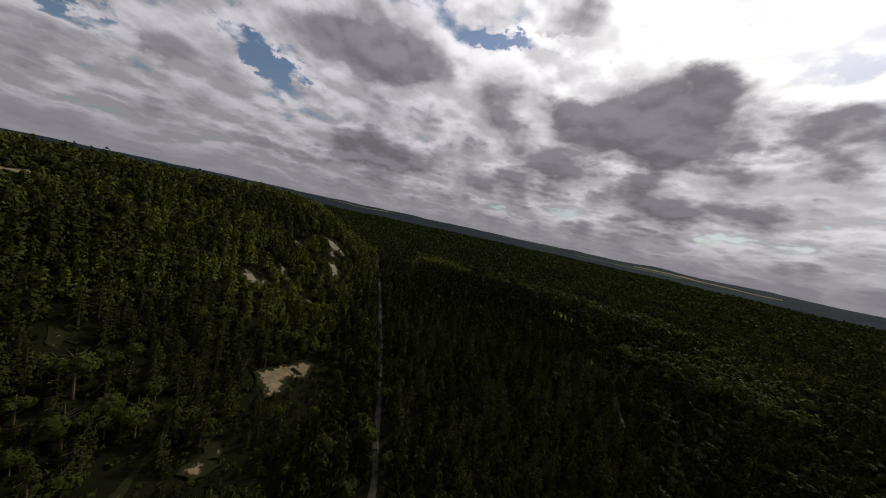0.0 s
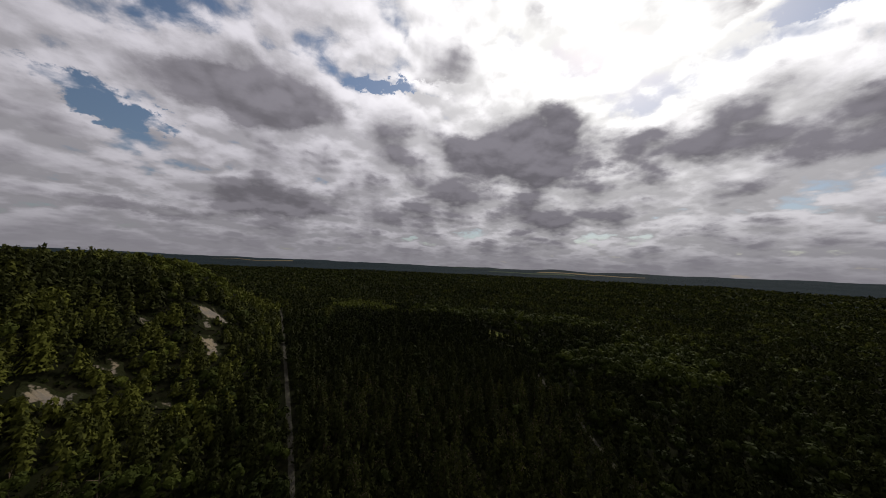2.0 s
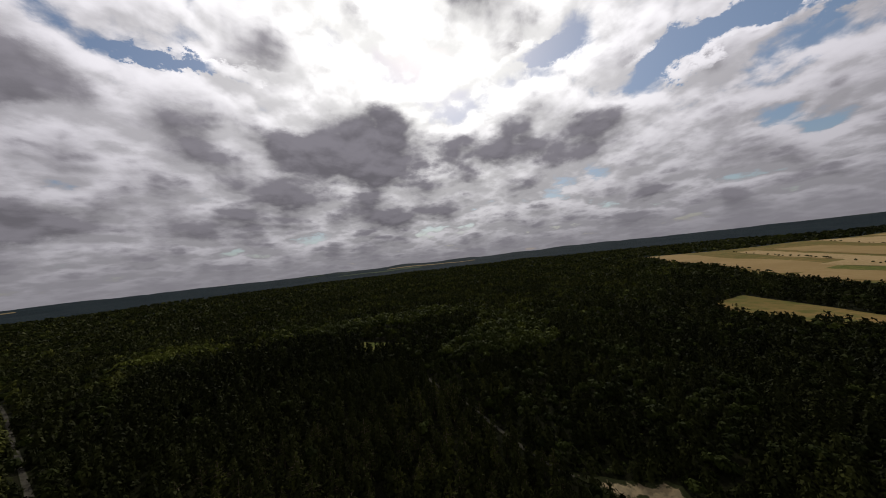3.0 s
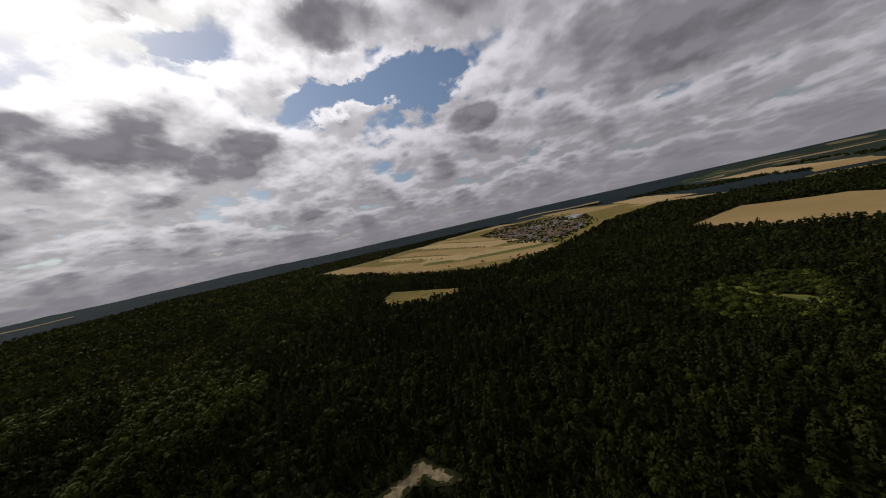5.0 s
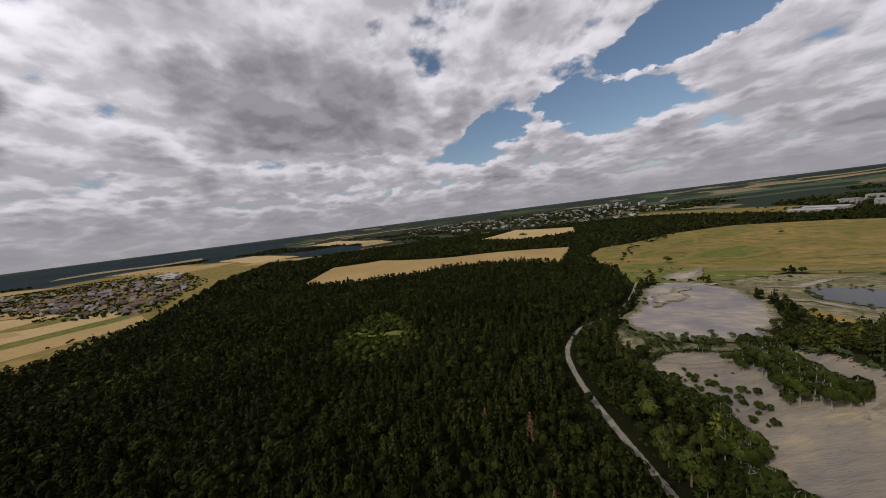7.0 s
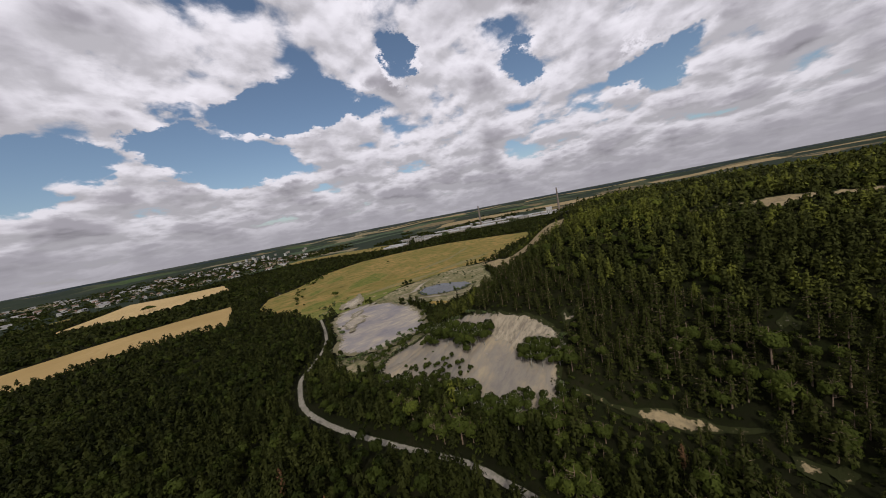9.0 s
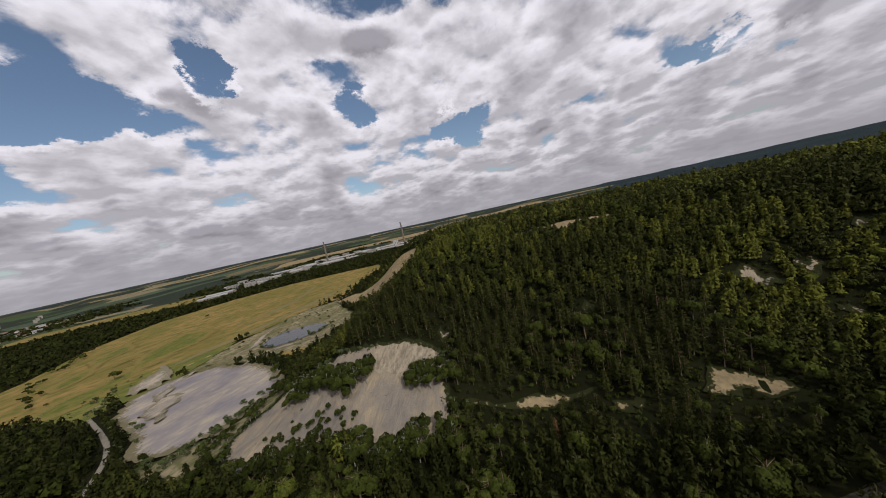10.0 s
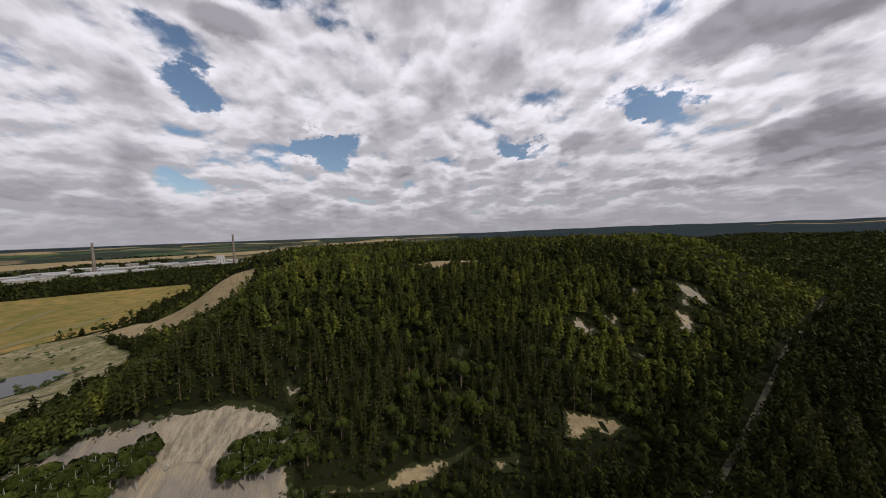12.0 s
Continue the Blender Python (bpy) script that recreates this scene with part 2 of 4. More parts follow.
HAZY_CROP = material("haze_muted_crop", [(0.040, 0.056, 0.032), (0.055, 0.070, 0.040), (0.034, 0.050, 0.030)], (200, 30))
BARK = material("bark", [(0.12, 0.085, 0.06), (0.17, 0.12, 0.085), (0.09, 0.07, 0.055)], (2, 0.3))
# the blue of distant haze is mixed into the ridge woods' colour
HAZY_WOOD = material("haze_blue_woods", [(0.011, 0.017, 0.020), (0.018, 0.026, 0.028), (0.013, 0.021, 0.026)], (260, 22), bump=1.0, relief=8)

WATER = bpy.data.materials.new("pond_water")
WATER.use_nodes = True
WATER.node_tree.nodes["Principled BSDF"].inputs["Base Color"].default_value = (0.018, 0.020, 0.019, 1)
WATER.node_tree.nodes["Principled BSDF"].inputs["Roughness"].default_value = 0.16
WATER.node_tree.nodes["Principled BSDF"].inputs["Specular IOR Level"].default_value = 0.18


def patchwork():
    """Distant open country: parcels of stubble, crops and woods."""
    m = bpy.data.materials.new("plain_parcels")
    m.use_nodes = True
    k = Nodes(m.node_tree)
    at = k.nodes.new("ShaderNodeNewGeometry").outputs["Position"]
    at = k.vec("MULTIPLY", at, (1, 1, 0))
    v = k.nodes.new("ShaderNodeTexVoronoi")
    v.distance = "MANHATTAN"
    k.put(v.inputs["Vector"], at)
    v.inputs["Scale"].default_value = 1 / 330.0
    pick = k.nodes.new("ShaderNodeSeparateColor")
    k.put(pick.inputs[0], v.outputs["Color"])
    ramp = k.nodes.new("ShaderNodeValToRGB")
    ramp.color_ramp.interpolation = "CONSTANT"
    for pos, col in ((0.0, (0.016, 0.022, 0.016)), (0.52, (0.040, 0.044, 0.024)), (0.68, (0.12, 0.092, 0.052)), (0.80, (0.035, 0.055, 0.022)), (0.93, (0.15, 0.125, 0.08))):
        e = ramp.color_ramp.elements.new(pos) if pos else ramp.color_ramp.elements[0]
        e.position, e.color = pos, (*col, 1)
    ramp.color_ramp.elements.remove(ramp.color_ramp.elements[-1])
    k.put(ramp.inputs[0], pick.outputs[0])
    wood = k.span(k.noise(at, 1 / 420.0, 5, 0.6), 0.50, 0.54)
    col = k.mix(wood, ramp.outputs[0], (0.015, 0.021, 0.016))
    col = k.mix(k.span(k.noise(at, 1 / 35.0, 4, 0.6), 0.35, 0.65, 0.0, 0.35), col, (0.03, 0.035, 0.02))
    p = k.nodes.new("ShaderNodeBsdfPrincipled")
    k.put(p.inputs["Base Color"], col)
    p.inputs["Roughness"].default_value, p.inputs["Specular IOR Level"].default_value = 0.95, 0.02
    out = k.nodes.new("ShaderNodeOutputMaterial")
    k.tree.links.new(p.outputs[0], out.inputs[0])
    return m


PLAIN = patchwork()

# ---- the lie of the land ----
def sstep(a, b, v):
    t = np.clip((np.asarray(v, float) - a) / (b - a), 0, 1)
    return t * t * (3 - 2 * t)


TOE = np.array([(-25, 62), (-27, 130), (-42, 220), (-80, 335), (-125, 440), (-185, 515), (-310, 545), (-450, 430), (-560, 250),
                (-540, 0), (-440, -190), (-350, -240), (-275, -195), (-225, -130), (-150, -120), (-85, -112),
                (-30, -97), (2, -68), (8, -20), (-6, 22)], float)


def inside(poly, x, y):
    """Signed distance to a polygon's edge, positive inside."""
    x, y = np.asarray(x, float), np.asarray(y, float)
    best = np.full(x.shape, 1e9)
    odd = np.zeros(x.shape, bool)
    n = len(poly)
    for i in range(n):
        (ax, ay), (bx, by) = poly[i], poly[(i + 1) % n]
        ex, ey = bx - ax, by - ay
        s = np.clip(((x - ax) * ex + (y - ay) * ey) / (ex * ex + ey * ey), 0, 1)
        best = np.minimum(best, np.hypot(x - ax - s * ex, y - ay - s * ey))
        if ay != by:
            odd ^= ((ay > y) != (by > y)) & (x < ax + (y - ay) * ex / ey)
    return np.where(odd, best, -best)


def waves(x, y, size, seed):
    """A smooth sum of waves between about -1 and 1."""
    r = np.random.RandomState(seed)
    out = 0
    for k in range(7):
        a, ph, f = r.uniform(0, 6.283), r.uniform(0, 6.283), r.uniform(0.6, 1.8) * 6.283 / size
        out = out + np.sin((x * math.cos(a) + y * math.sin(a)) * f + ph)
    return out / 4.0


POND = [(-158, -244), (-182, -258), (-205, -246), (-219, -212), (-210, -192), (-186, -190), (-166, -208), (-155, -225)]


def height(x, y):
    x, y = np.asarray(x, float), np.asarray(y, float)
    r = np.hypot(x - 30, y - 60)
    north = sstep(-0.2, 0.8, (y - 60) / (r + 1))
    z = -20 * sstep(110, 420, r) * (1 - 0.75 * north)
    z = z + 9 * sstep(70, 230, y) * sstep(800, 300, r) * sstep(330, 120, x)
    z = z + 20 * np.exp(-((x - 720) / 150) ** 2 - ((y + 520) / 110) ** 2)
    hill = inside(TOE, x, y)
    s = sstep(-6, 128, hill)
    z = z * (1 - s) + 57 * s + 20 * np.exp(-((x + 98) / 42) ** 2 - ((y - 228) / 50) ** 2)
    z = z + 8 * np.exp(-((x + 178) / 60) ** 2 - ((y - 358) / 65) ** 2)
    z = z + 2.0 * waves(x, y, 90, 3) * sstep(-10, 60, hill) + 5 * waves(x, y, 700, 5) * sstep(250, 900, r)
    z = z + 4.5 * waves(x, y, 340, 11) * sstep(210, 340, y) * sstep(1300, 700, r) * (1 - s)
    far = sstep(2300, 4550, r) * (1 + 0.13 * waves(x, y, 1500, 8) + 0.07 * waves(x, y, 520, 9))
    flat = 0.80 + 0.2 * north
    level = sstep(-22, 4, inside(POND, x, y))
    z = z * (1 - level) - 19.0 * level
    return z + 78 * far * flat


def mesh_object(name, verts, faces, mat, smooth=False):
    me = bpy.data.meshes.new(name)
    me.from_pydata(verts, [], faces)
    me.materials.append(mat)
    if smooth:
        me.shade_smooth()
    me.update()
    return new(name, me)


def ground():
    n = 380
    u = np.linspace(-1, 1, n)
    c = 4950 * np.sinh(5.2 * u) / math.sinh(5.2)
    gx, gy = np.meshgrid(c + 20, c + 60)
    v = np.stack([gx, gy, height(gx, gy)], -1).reshape(-1, 3)
    i = np.arange(n * n).reshape(n, n)
    f = np.stack([i[:-1, :-1], i[:-1, 1:], i[1:, 1:], i[1:, :-1]], -1).reshape(-1, 4)
    me = bpy.data.meshes.new("ground")
    me.vertices.add(len(v))
    me.vertices.foreach_set("co", v.ravel())
    me.loops.add(f.size)
    me.loops.foreach_set("vertex_index", f.ravel())
    me.polygons.add(len(f))
    me.polygons.foreach_set("loop_start", np.arange(0, f.size, 4))
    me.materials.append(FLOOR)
    me.materials.append(HAZY_WOOD)
    mid = v[f].mean(1)
    me.materials.append(PLAIN)
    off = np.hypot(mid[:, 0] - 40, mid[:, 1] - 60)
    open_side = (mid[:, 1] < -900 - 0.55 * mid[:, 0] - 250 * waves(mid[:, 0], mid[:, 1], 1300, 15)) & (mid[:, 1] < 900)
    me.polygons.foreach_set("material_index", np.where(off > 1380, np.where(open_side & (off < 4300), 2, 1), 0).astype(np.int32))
    me.update(calc_edges=True)
    me.shade_smooth()
    tagged(new("ground", me), "dark forest floor rolling away to far wooded ridges coloured with blue haze", "ground", kind="structure")


ground()


def ragged(poly, step, rough, seed):
    """The outline cut into short, slightly uneven pieces."""
    r = np.random.RandomState(seed)
    out = []
    n = len(poly)
    for i in range(n):
        a, b = np.array(poly[i], float), np.array(poly[(i + 1) % n], float)
        m = max(1, int(np.linalg.norm(b - a) / step))
        for j in range(m):
            out.append(a + (b - a) * j / m + r.uniform(-rough, rough, 2) * (j > 0))
    return out


def drape(name, poly, mat, lift=0.3, step=12.0, edge=10.0, rough=1.0, label="", category="", seed=1, relief=0.0, kind="structure", fade=3.0):
    """A sheet of ground cover laid over the land inside an outline."""
    pts = ragged(poly, edge, rough, seed)
    bm = bmesh.new()
    bm.faces.new([bm.verts.new((p[0], p[1], 0)) for p in pts])
    lo, hi = np.min(pts, 0), np.max(pts, 0)
    for ax in (0, 1):
        for c in np.arange(lo[ax] + step * 0.5, hi[ax], step):
            no = (1, 0, 0) if ax == 0 else (0, 1, 0)
            co = (c, 0, 0) if ax == 0 else (0, c, 0)
            bmesh.ops.bisect_plane(bm, geom=bm.verts[:] + bm.edges[:] + bm.faces[:], plane_co=co, plane_no=no, dist=1e-4)
    xy = np.array([v.co[:2] for v in bm.verts])
    z = height(xy[:, 0], xy[:, 1]) + lift
    if relief:
        z = z + relief * (waves(xy[:, 0] * 0.3, xy[:, 1], 9, seed) + 0.7 * waves(xy[:, 0] * 0.25, xy[:, 1], 4, seed + 1)) + relief
    for v, q in zip(bm.verts, z):
        v.co.z = q
    bmesh.ops.recalc_face_normals(bm, faces=bm.faces[:])
    me = bpy.data.meshes.new(name)
    bm.to_mesh(me)
    bm.free()
    me.materials.append(mat)
    me.shade_smooth()
    at = me.attributes.new("inner", "FLOAT", "POINT")
    at.data.foreach_set("value", np.clip(inside(pts, xy[:, 0], xy[:, 1]) / fade, 0, 1).astype(np.float32))
    return tagged(new(name, me), label, category, kind=kind)


def ribbon(name, line, width, mat, lift=0.35, label="", category="road", seed=2):
    """A way of even width along a line, laid over the land."""
    p = np.array(line, float)
    for _ in range(3):
        q = np.empty((2 * len(p) - 2, 2))
        q[0::2], q[1::2] = p[:-1] * 0.75 + p[1:] * 0.25, p[:-1] * 0.25 + p[1:] * 0.75
        p = np.vstack([p[:1], q, p[-1:]])
    d = np.gradient(p, axis=0)
    d /= np.linalg.norm(d, axis=1)[:, None] + 1e-9
    side = np.stack([-d[:, 1], d[:, 0]], 1)
    r = np.random.RandomState(seed)
    w = width / 2 * (1 + r.uniform(-0.1, 0.1, len(p)))
    verts, faces = [], []
    for i in range(len(p)):
        for s in (-1, -0.35, 0.35, 1):
            x, y = p[i] + side[i] * w[i] * s
            verts.append((x, y, float(height(x, y)) + lift + (0.08 if abs(s) < 0.5 else 0)))
        if i:
            for j in range(3):
                a = (i - 1) * 4 + j
                faces.append((a, a + 1, a + 5, a + 4))
    ob = mesh_object(name, verts, faces, mat, True)
    at = ob.data.attributes.new("inner", "FLOAT", "POINT")
    at.data.foreach_set("value", np.tile(np.array((0.3, 0.95, 0.95, 0.3), np.float32), len(p)))
    return tagged(ob, label, category, kind="structure")


def streak(line, width, seed=0):
    """The outline of a ragged, tapering strip along a line."""
    p = np.array(line, float)
    d = np.concatenate([[0], np.cumsum(np.linalg.norm(np.diff(p, axis=0), axis=1))])
    n = max(7, int(d[-1] / 2.5))
    s = np.linspace(0, d[-1], n)
    x, y = np.interp(s, d, p[:, 0]), np.interp(s, d, p[:, 1])
    gx, gy = np.gradient(x), np.gradient(y)
    g = np.hypot(gx, gy) + 1e-9
    r = np.random.RandomState(seed)
    u = np.linspace(0, 1, n)
    out = []
    for sign in (1, -1):
        w = width / 2 * (0.12 + np.sin(np.pi * u) ** 0.6) * (0.75 + 0.45 * np.sin(u * r.uniform(7, 13) + r.uniform(0, 6)) + r.uniform(-0.25, 0.25, n))
        w = np.maximum(w, 0.25)
        side = [(float(x[i] - sign * gy[i] / g[i] * w[i]), float(y[i] + sign * gx[i] / g[i] * w[i])) for i in range(n)]
        out += side if sign > 0 else side[::-1]
    return out


# fields and bare ground, as outlines in metres
BIG_FIELD = [(540, -385), (576, -545), (500, -660), (270, -608), (150, -628), (-5, -645), (25, -458), (95, -487), (235, -480), (300, -425), (412, -398)]
TREE_FIELD = [(296, -1055), (175, -1343), (-59, -1175), (-45, -954), (106, -865)]
GREEN_FIELD = [(-29, -421), (-20, -500), (-60, -600), (-122, -640), (-230, -745), (-365, -775), (-500, -720), (-600, -630), (-670, -500), (-720, -400), (-635, -342), (-412, -286), (-347, -270),
               (-300, -300), (-212, -310), (-150, -345), (-89, -368), (-51, -365)]
LOW_MEADOW = [(430, 150), (485, 172), (545, 160), (500, 90), (462, 38), (425, 70)]
VILLAGE_LAND = [(1461, 650), (1756, 295), (2244, -11), (2400, -700), (2300, -1150), (1700, -1200), (1200, -950), (950, -560), (645, -185), (575, -45), (750, 165)]
FAR_STRIP = [(-1886, -1878), (-2600, -731), (-2112, -800), (-1450, -1600)]
PIT_FACE = [(11, -64), (5, -76), (-4, -87), (-19, -92), (-34, -86), (-46, -86), (-50, -72), (-46, -52), (-46, -34), (-48, -18), (-51, -4), (-48, 7), (-38, 13), (-28, 15), (-20, 19), (-12, 17),
            (-4, 9), (3, 3), (0, -6), (-3, -16), (-5, -29), (0, -40), (6, -49)]
PIT_CLIFF = [(-35, -26), (-43, -29), (-46, -18), (-48, -6), (-46, 5), (-38, 9), (-34, 4), (-32, -6), (-32, -18)]
PIT_FLOOR = [(3, -148), (-16, -180), (-42, -258), (-70, -295), (-100, -295), (-120, -255), (-108, -190), (-85, -140), (-57, -103), (-34, -107), (-14, -103), (0, -126)]
PIT_FOOT = [(12, -90), (0, -86), (-19, -94), (-34, -88), (-50, -94), (-57, -101), (-34, -105), (-14, -101), (2, -126), (6, -132), (14, -112)]
QUARRY_FLAT = [(-95, -140), (-120, -200), (-112, -292), (-180, -312), (-300, -300), (-330, -262), (-290, -232), (-240, -172), (-190, -142), (-140, -134)]
MEADOW_EDGE = [(-42, -300), (-40, -366), (-110, -385), (-190, -318), (-112, -290), (-66, -298)]
BROWN = [(-113, -196), (-122, -184), (-127, -160), (-130, -136), (-112, -150), (-101, -174)]
OUTCROP = [(-75, -310), (-90, -335), (-118, -345), (-135, -362), (-122, -325), (-105, -300), (-88, -294)]
SAND_SLOPE = [(-318, -262), (-362, -252), (-348, -200), (-336, -150), (-325, -104), (-298, -98), (-284, -112), (-284, -150), (-290, -200), (-300, -235)]
CLEARING = [(88, 308), (104, 318), (128, 290), (122, 278), (100, 288)]
ROAD = [(-160, 500), (-110, 390), (-76, 308), (-50, 245), (-36, 213), (-20, 176), (-9, 150), (3, 120), (9, 103), (16, 86), (18, 45), (19, 20), (20, 4), (23, -5), (28, -18), (33, -34), (38, -50),
        (42, -72), (42, -90), (37, -108), (31, -127), (15, -145), (-8, -180), (-32, -250), (-50, -310), (-63, -345), (-76, -430), (-82, -540), (-87, -650), (-92, -800)]
TRACK = [(104, 215), (101, 193), (102, 172), (99, 149), (98, 131), (100, 120)]


# bare places on the wooded slope: line, width
SCARS = [([(-31, 104), (-35, 113), (-34, 121), (-29, 128)], 9), ([(-81, 140), (-79, 148), (-74, 155)], 10), ([(-81, 163), (-80, 172)], 8), ([(-85, 232), (-80, 219), (-76, 209)], 12),
         ([(-72, 209), (-64, 196)], 11), ([(-91, 190), (-89, 198)], 5), ([(-142, 57), (-146, 72), (-144, 90), (-146, 112)], 11), ([(-139, 44), (-141, 56)], 4), ([(-56, 4), (-56, 12)], 6),
         ([(100, 122), (108, 110), (112, 98), (107, 86)], 8), ([(-60, 161), (-60, 169)], 5), ([(-25, 76), (-28, 80), (-29, 86)], 6), ([(-71, 75), (-72, 81)], 4)]
PATCHES = [streak(line, w * (1.7 if i in (6, 7) else 1.25), i) for i, (line, w) in enumerate(SCARS)]
BANK = streak([(-26, 20), (-25, 36), (-29, 53), (-34, 68), (-38, 78)], 5.5, 30)
GLADE = streak([(152, -108), (172, -122), (195, -118), (222, -130)], 13, 31)
GLADE_STAND = [(198, -71), (224, -104), (239, -154), (219, -190), (162, -141), (133, -85), (157, -59), (176, -58)]
BARS = [streak([(-128, -242), (-143, -215), (-150, -185), (-160, -158)], 9, 32), streak([(-128, -262), (-165, -262), (-200, -282), (-226, -296)], 8, 33),
        streak([(-100, -205), (-128, -214), (-160, -206)], 7, 34), streak([(-70, -262), (-95, -276), (-118, -284)], 12, 35)]


drape("wheat_field", BIG_FIELD, WHEAT, label="ripe golden wheat field below the woods", category="field", step=30)
drape("wheat_field", TREE_FIELD, STUBBLE, label="ripe wheat field with a lone tree", category="field", step=40, lift=0.6)
drape("meadow", GREEN_FIELD, MEADOW, label="dry yellow-green meadow beside the quarry", category="meadow", step=30)
for i, (line, w, mat) in enumerate((([(-45, -372), (-110, -400), (-190, -430), (-250, -520)], 90, LUSH), ([(-130, -345), (-220, -330), (-330, -318), (-430, -330)], 20, RUSTY), ([(-90, -470), (-170, -560), (-260, -660)], 40, LUSH),
                                    ([(-240, -380), (-380, -400), (-520, -470)], 13, RUSTY))):
    drape("meadow", streak(line, w, 50 + i), mat, step=8, edge=8, rough=3, lift=0.7, fade=16, seed=i, category="meadow",
          label="greener damp part of the dry meadow" if mat is LUSH else "rust-brown streak of dry grass in the meadow")
drape("meadow", LOW_MEADOW, MEADOW, label="small dry yellow-green meadow among woods", category="meadow", step=20)


def quad(ax, ay, bx, by, wide):
    """A long field from a to b."""
    d = Vector((bx - ax, by - ay)).normalized()
    s = Vector((-d.y, d.x)) * wide
    return [(ax, ay), (bx, by), (bx + s.x, by + s.y), (ax + s.x, ay + s.y)]


drape("pasture", VILLAGE_LAND, MEADOW, label="dry pasture round a village", category="field", step=60, edge=60, rough=5, lift=0.4)
STRIPS = [  # the farmland round the village, strip by strip
    (quad(640, -190, 745, 140, -95), WHEAT), (quad(735, -205, 840, 110, -40), GRASS), (quad(780, -215, 895, 120, -110), STUBBLE),
    (quad(775, 160, 1440, 610, -120), WHEAT), (quad(800, 0, 1420, 330, -60), STUBBLE), (quad(840, -60, 1500, 260, -120), WHEAT),
    (quad(790, -210, 900, -120, -130), GRASS), (quad(1000, -120, 1900, 200, -140), STUBBLE), (quad(1150, -220, 2100, 60, -100), WHEAT),
    (quad(2150, -100, 2300, -650, 260), WHEAT), (quad(1650, -800, 2500, -900, -260), WHEAT), (quad(1300, -900, 2050, -1250, -200), STUBBLE),
    (quad(950, -800, 1350, -850, -160), WHEAT), (quad(1250, -1500, 1900, -1900, -240), STUBBLE), (quad(820, -1330, 1100, -1700, 160), WHEAT),
]
for i, (poly, mat) in enumerate(STRIPS):
    drape("wheat_field" if mat is not GRASS else "meadow", poly, mat, step=50, edge=40, rough=5, lift=0.8 + 0.1 * (i % 3), seed=i,
          label={WHEAT: "ripe golden wheat strip near the village", STUBBLE: "pale harvested strip near the village", GRASS: "green strip between wheat fields"}[mat],
          category="field")
FAR_FIELDS = [p for p, m in STRIPS]
PLAINS = [  # open country beyond the factory and the town
    (FAR_STRIP, HAZY_WHEAT), (quad(-900, -2000, -1700, -1950, 180), HAZY_CROP), (quad(-700, -2500, -2100, -2350, 220), HAZY_CROP),
    (quad(-1200, -3000, -2900, -2500, 170), HAZY_WHEAT), (quad(-2000, -3300, -3400, -2300, 120), HAZY_WHEAT), (quad(-2700, -2200, -3300, -1000, 150), HAZY_CROP),
    (quad(-3300, -1900, -3800, -700, 200), HAZY_WHEAT), (quad(-3000, -500, -3300, 300, 260), HAZY_WHEAT), (quad(-3500, 300, -3300, 900, 160), HAZY_WHEAT),
    (quad(1300, -2900, 2200, -2500, 120), HAZY_WHEAT), (quad(2600, -1500, 3000, -900, 160), HAZY_WHEAT), (quad(900, 3300, 1700, 2900, 160), HAZY_CROP),
    (quad(1500, 3400, 2300, 2700, 120), HAZY_WHEAT), (quad(500, 3900, 1200, 3800, 110), HAZY_CROP), (quad(-2000, 3300, -1300, 3600, 90), HAZY_WHEAT),
    (quad(-300, -1500, -560, -1000, 180), MEADOW), (quad(300, -1350, 900, -1150, 60), MEADOW), (quad(640, -760, 900, -700, 70), HAZY_CROP),
]
for i, (poly, mat) in enumerate(PLAINS):
    drape("far_field", poly, mat, step=90, edge=80, rough=8, lift=1.5, seed=40 + i, label="distant open field in the plain", category="field")
FAR_FIELDS += [p for p, m in PLAINS]
VILLAGE = [(760, -240), (930, -200), (1150, -230), (1700, -240), (2150, -480), (1900, -690), (1500, -720), (1000, -480)]
drape("quarry_face", PIT_FACE, CHALK, label="bare pale clay slope of an old quarry", category="quarry", step=2.0, edge=2, rough=0.9, lift=0.15, relief=0.5, fade=6)
drape("quarry_cliff", PIT_CLIFF, CLIFF, label="steep sandy cliff above the quarry ledge", category="quarry", step=2.0, edge=3, rough=1.8, lift=0.3, relief=0.5)
drape("quarry_foot", PIT_FOOT, SCRUB, label="scrubby clay at the foot of the quarry", category="quarry", step=4, edge=4, rough=1.5, lift=0.1, relief=0.3)
drape("quarry_flat", QUARRY_FLAT, SCRUB, label="scrubby sandy flat beside the quarry", category="quarry", step=10, edge=8, rough=2, lift=0.15, relief=0.3)
for i, poly in enumerate(BARS):
    drape("sand_bar", poly, PALE, step=3, edge=3, rough=0.8, lift=0.75, label="pale bar of bare sand on the quarry flat", category="sand", seed=i, relief=0.15, fade=3)
drape("quarry_spoil", BROWN, RUSTY, label="rusty orange grass patch on the quarry floor", category="grass", step=4, edge=4, rough=1.5, lift=0.9, relief=0.2)
drape("rough_grass", MEADOW_EDGE, GRASS, label="rough green grass beside the quarry road", category="grass", step=10, edge=8, rough=2, lift=0.12, relief=0.3)
drape("outcrop", OUTCROP, PALE, label="pale rocky outcrop beside the meadow", category="rock", step=2.5, edge=3, rough=1.2, lift=0.3, relief=1.5, fade=16)
drape("pond", POND, WATER, label="still grey quarry pond", category="pond", step=60, edge=5, lift=1.3)
drape("quarry_floor", PIT_FLOOR, GREY, label="bare grey quarry floor", category="quarry", step=4, edge=4, rough=2.0, relief=0.45, fade=12)
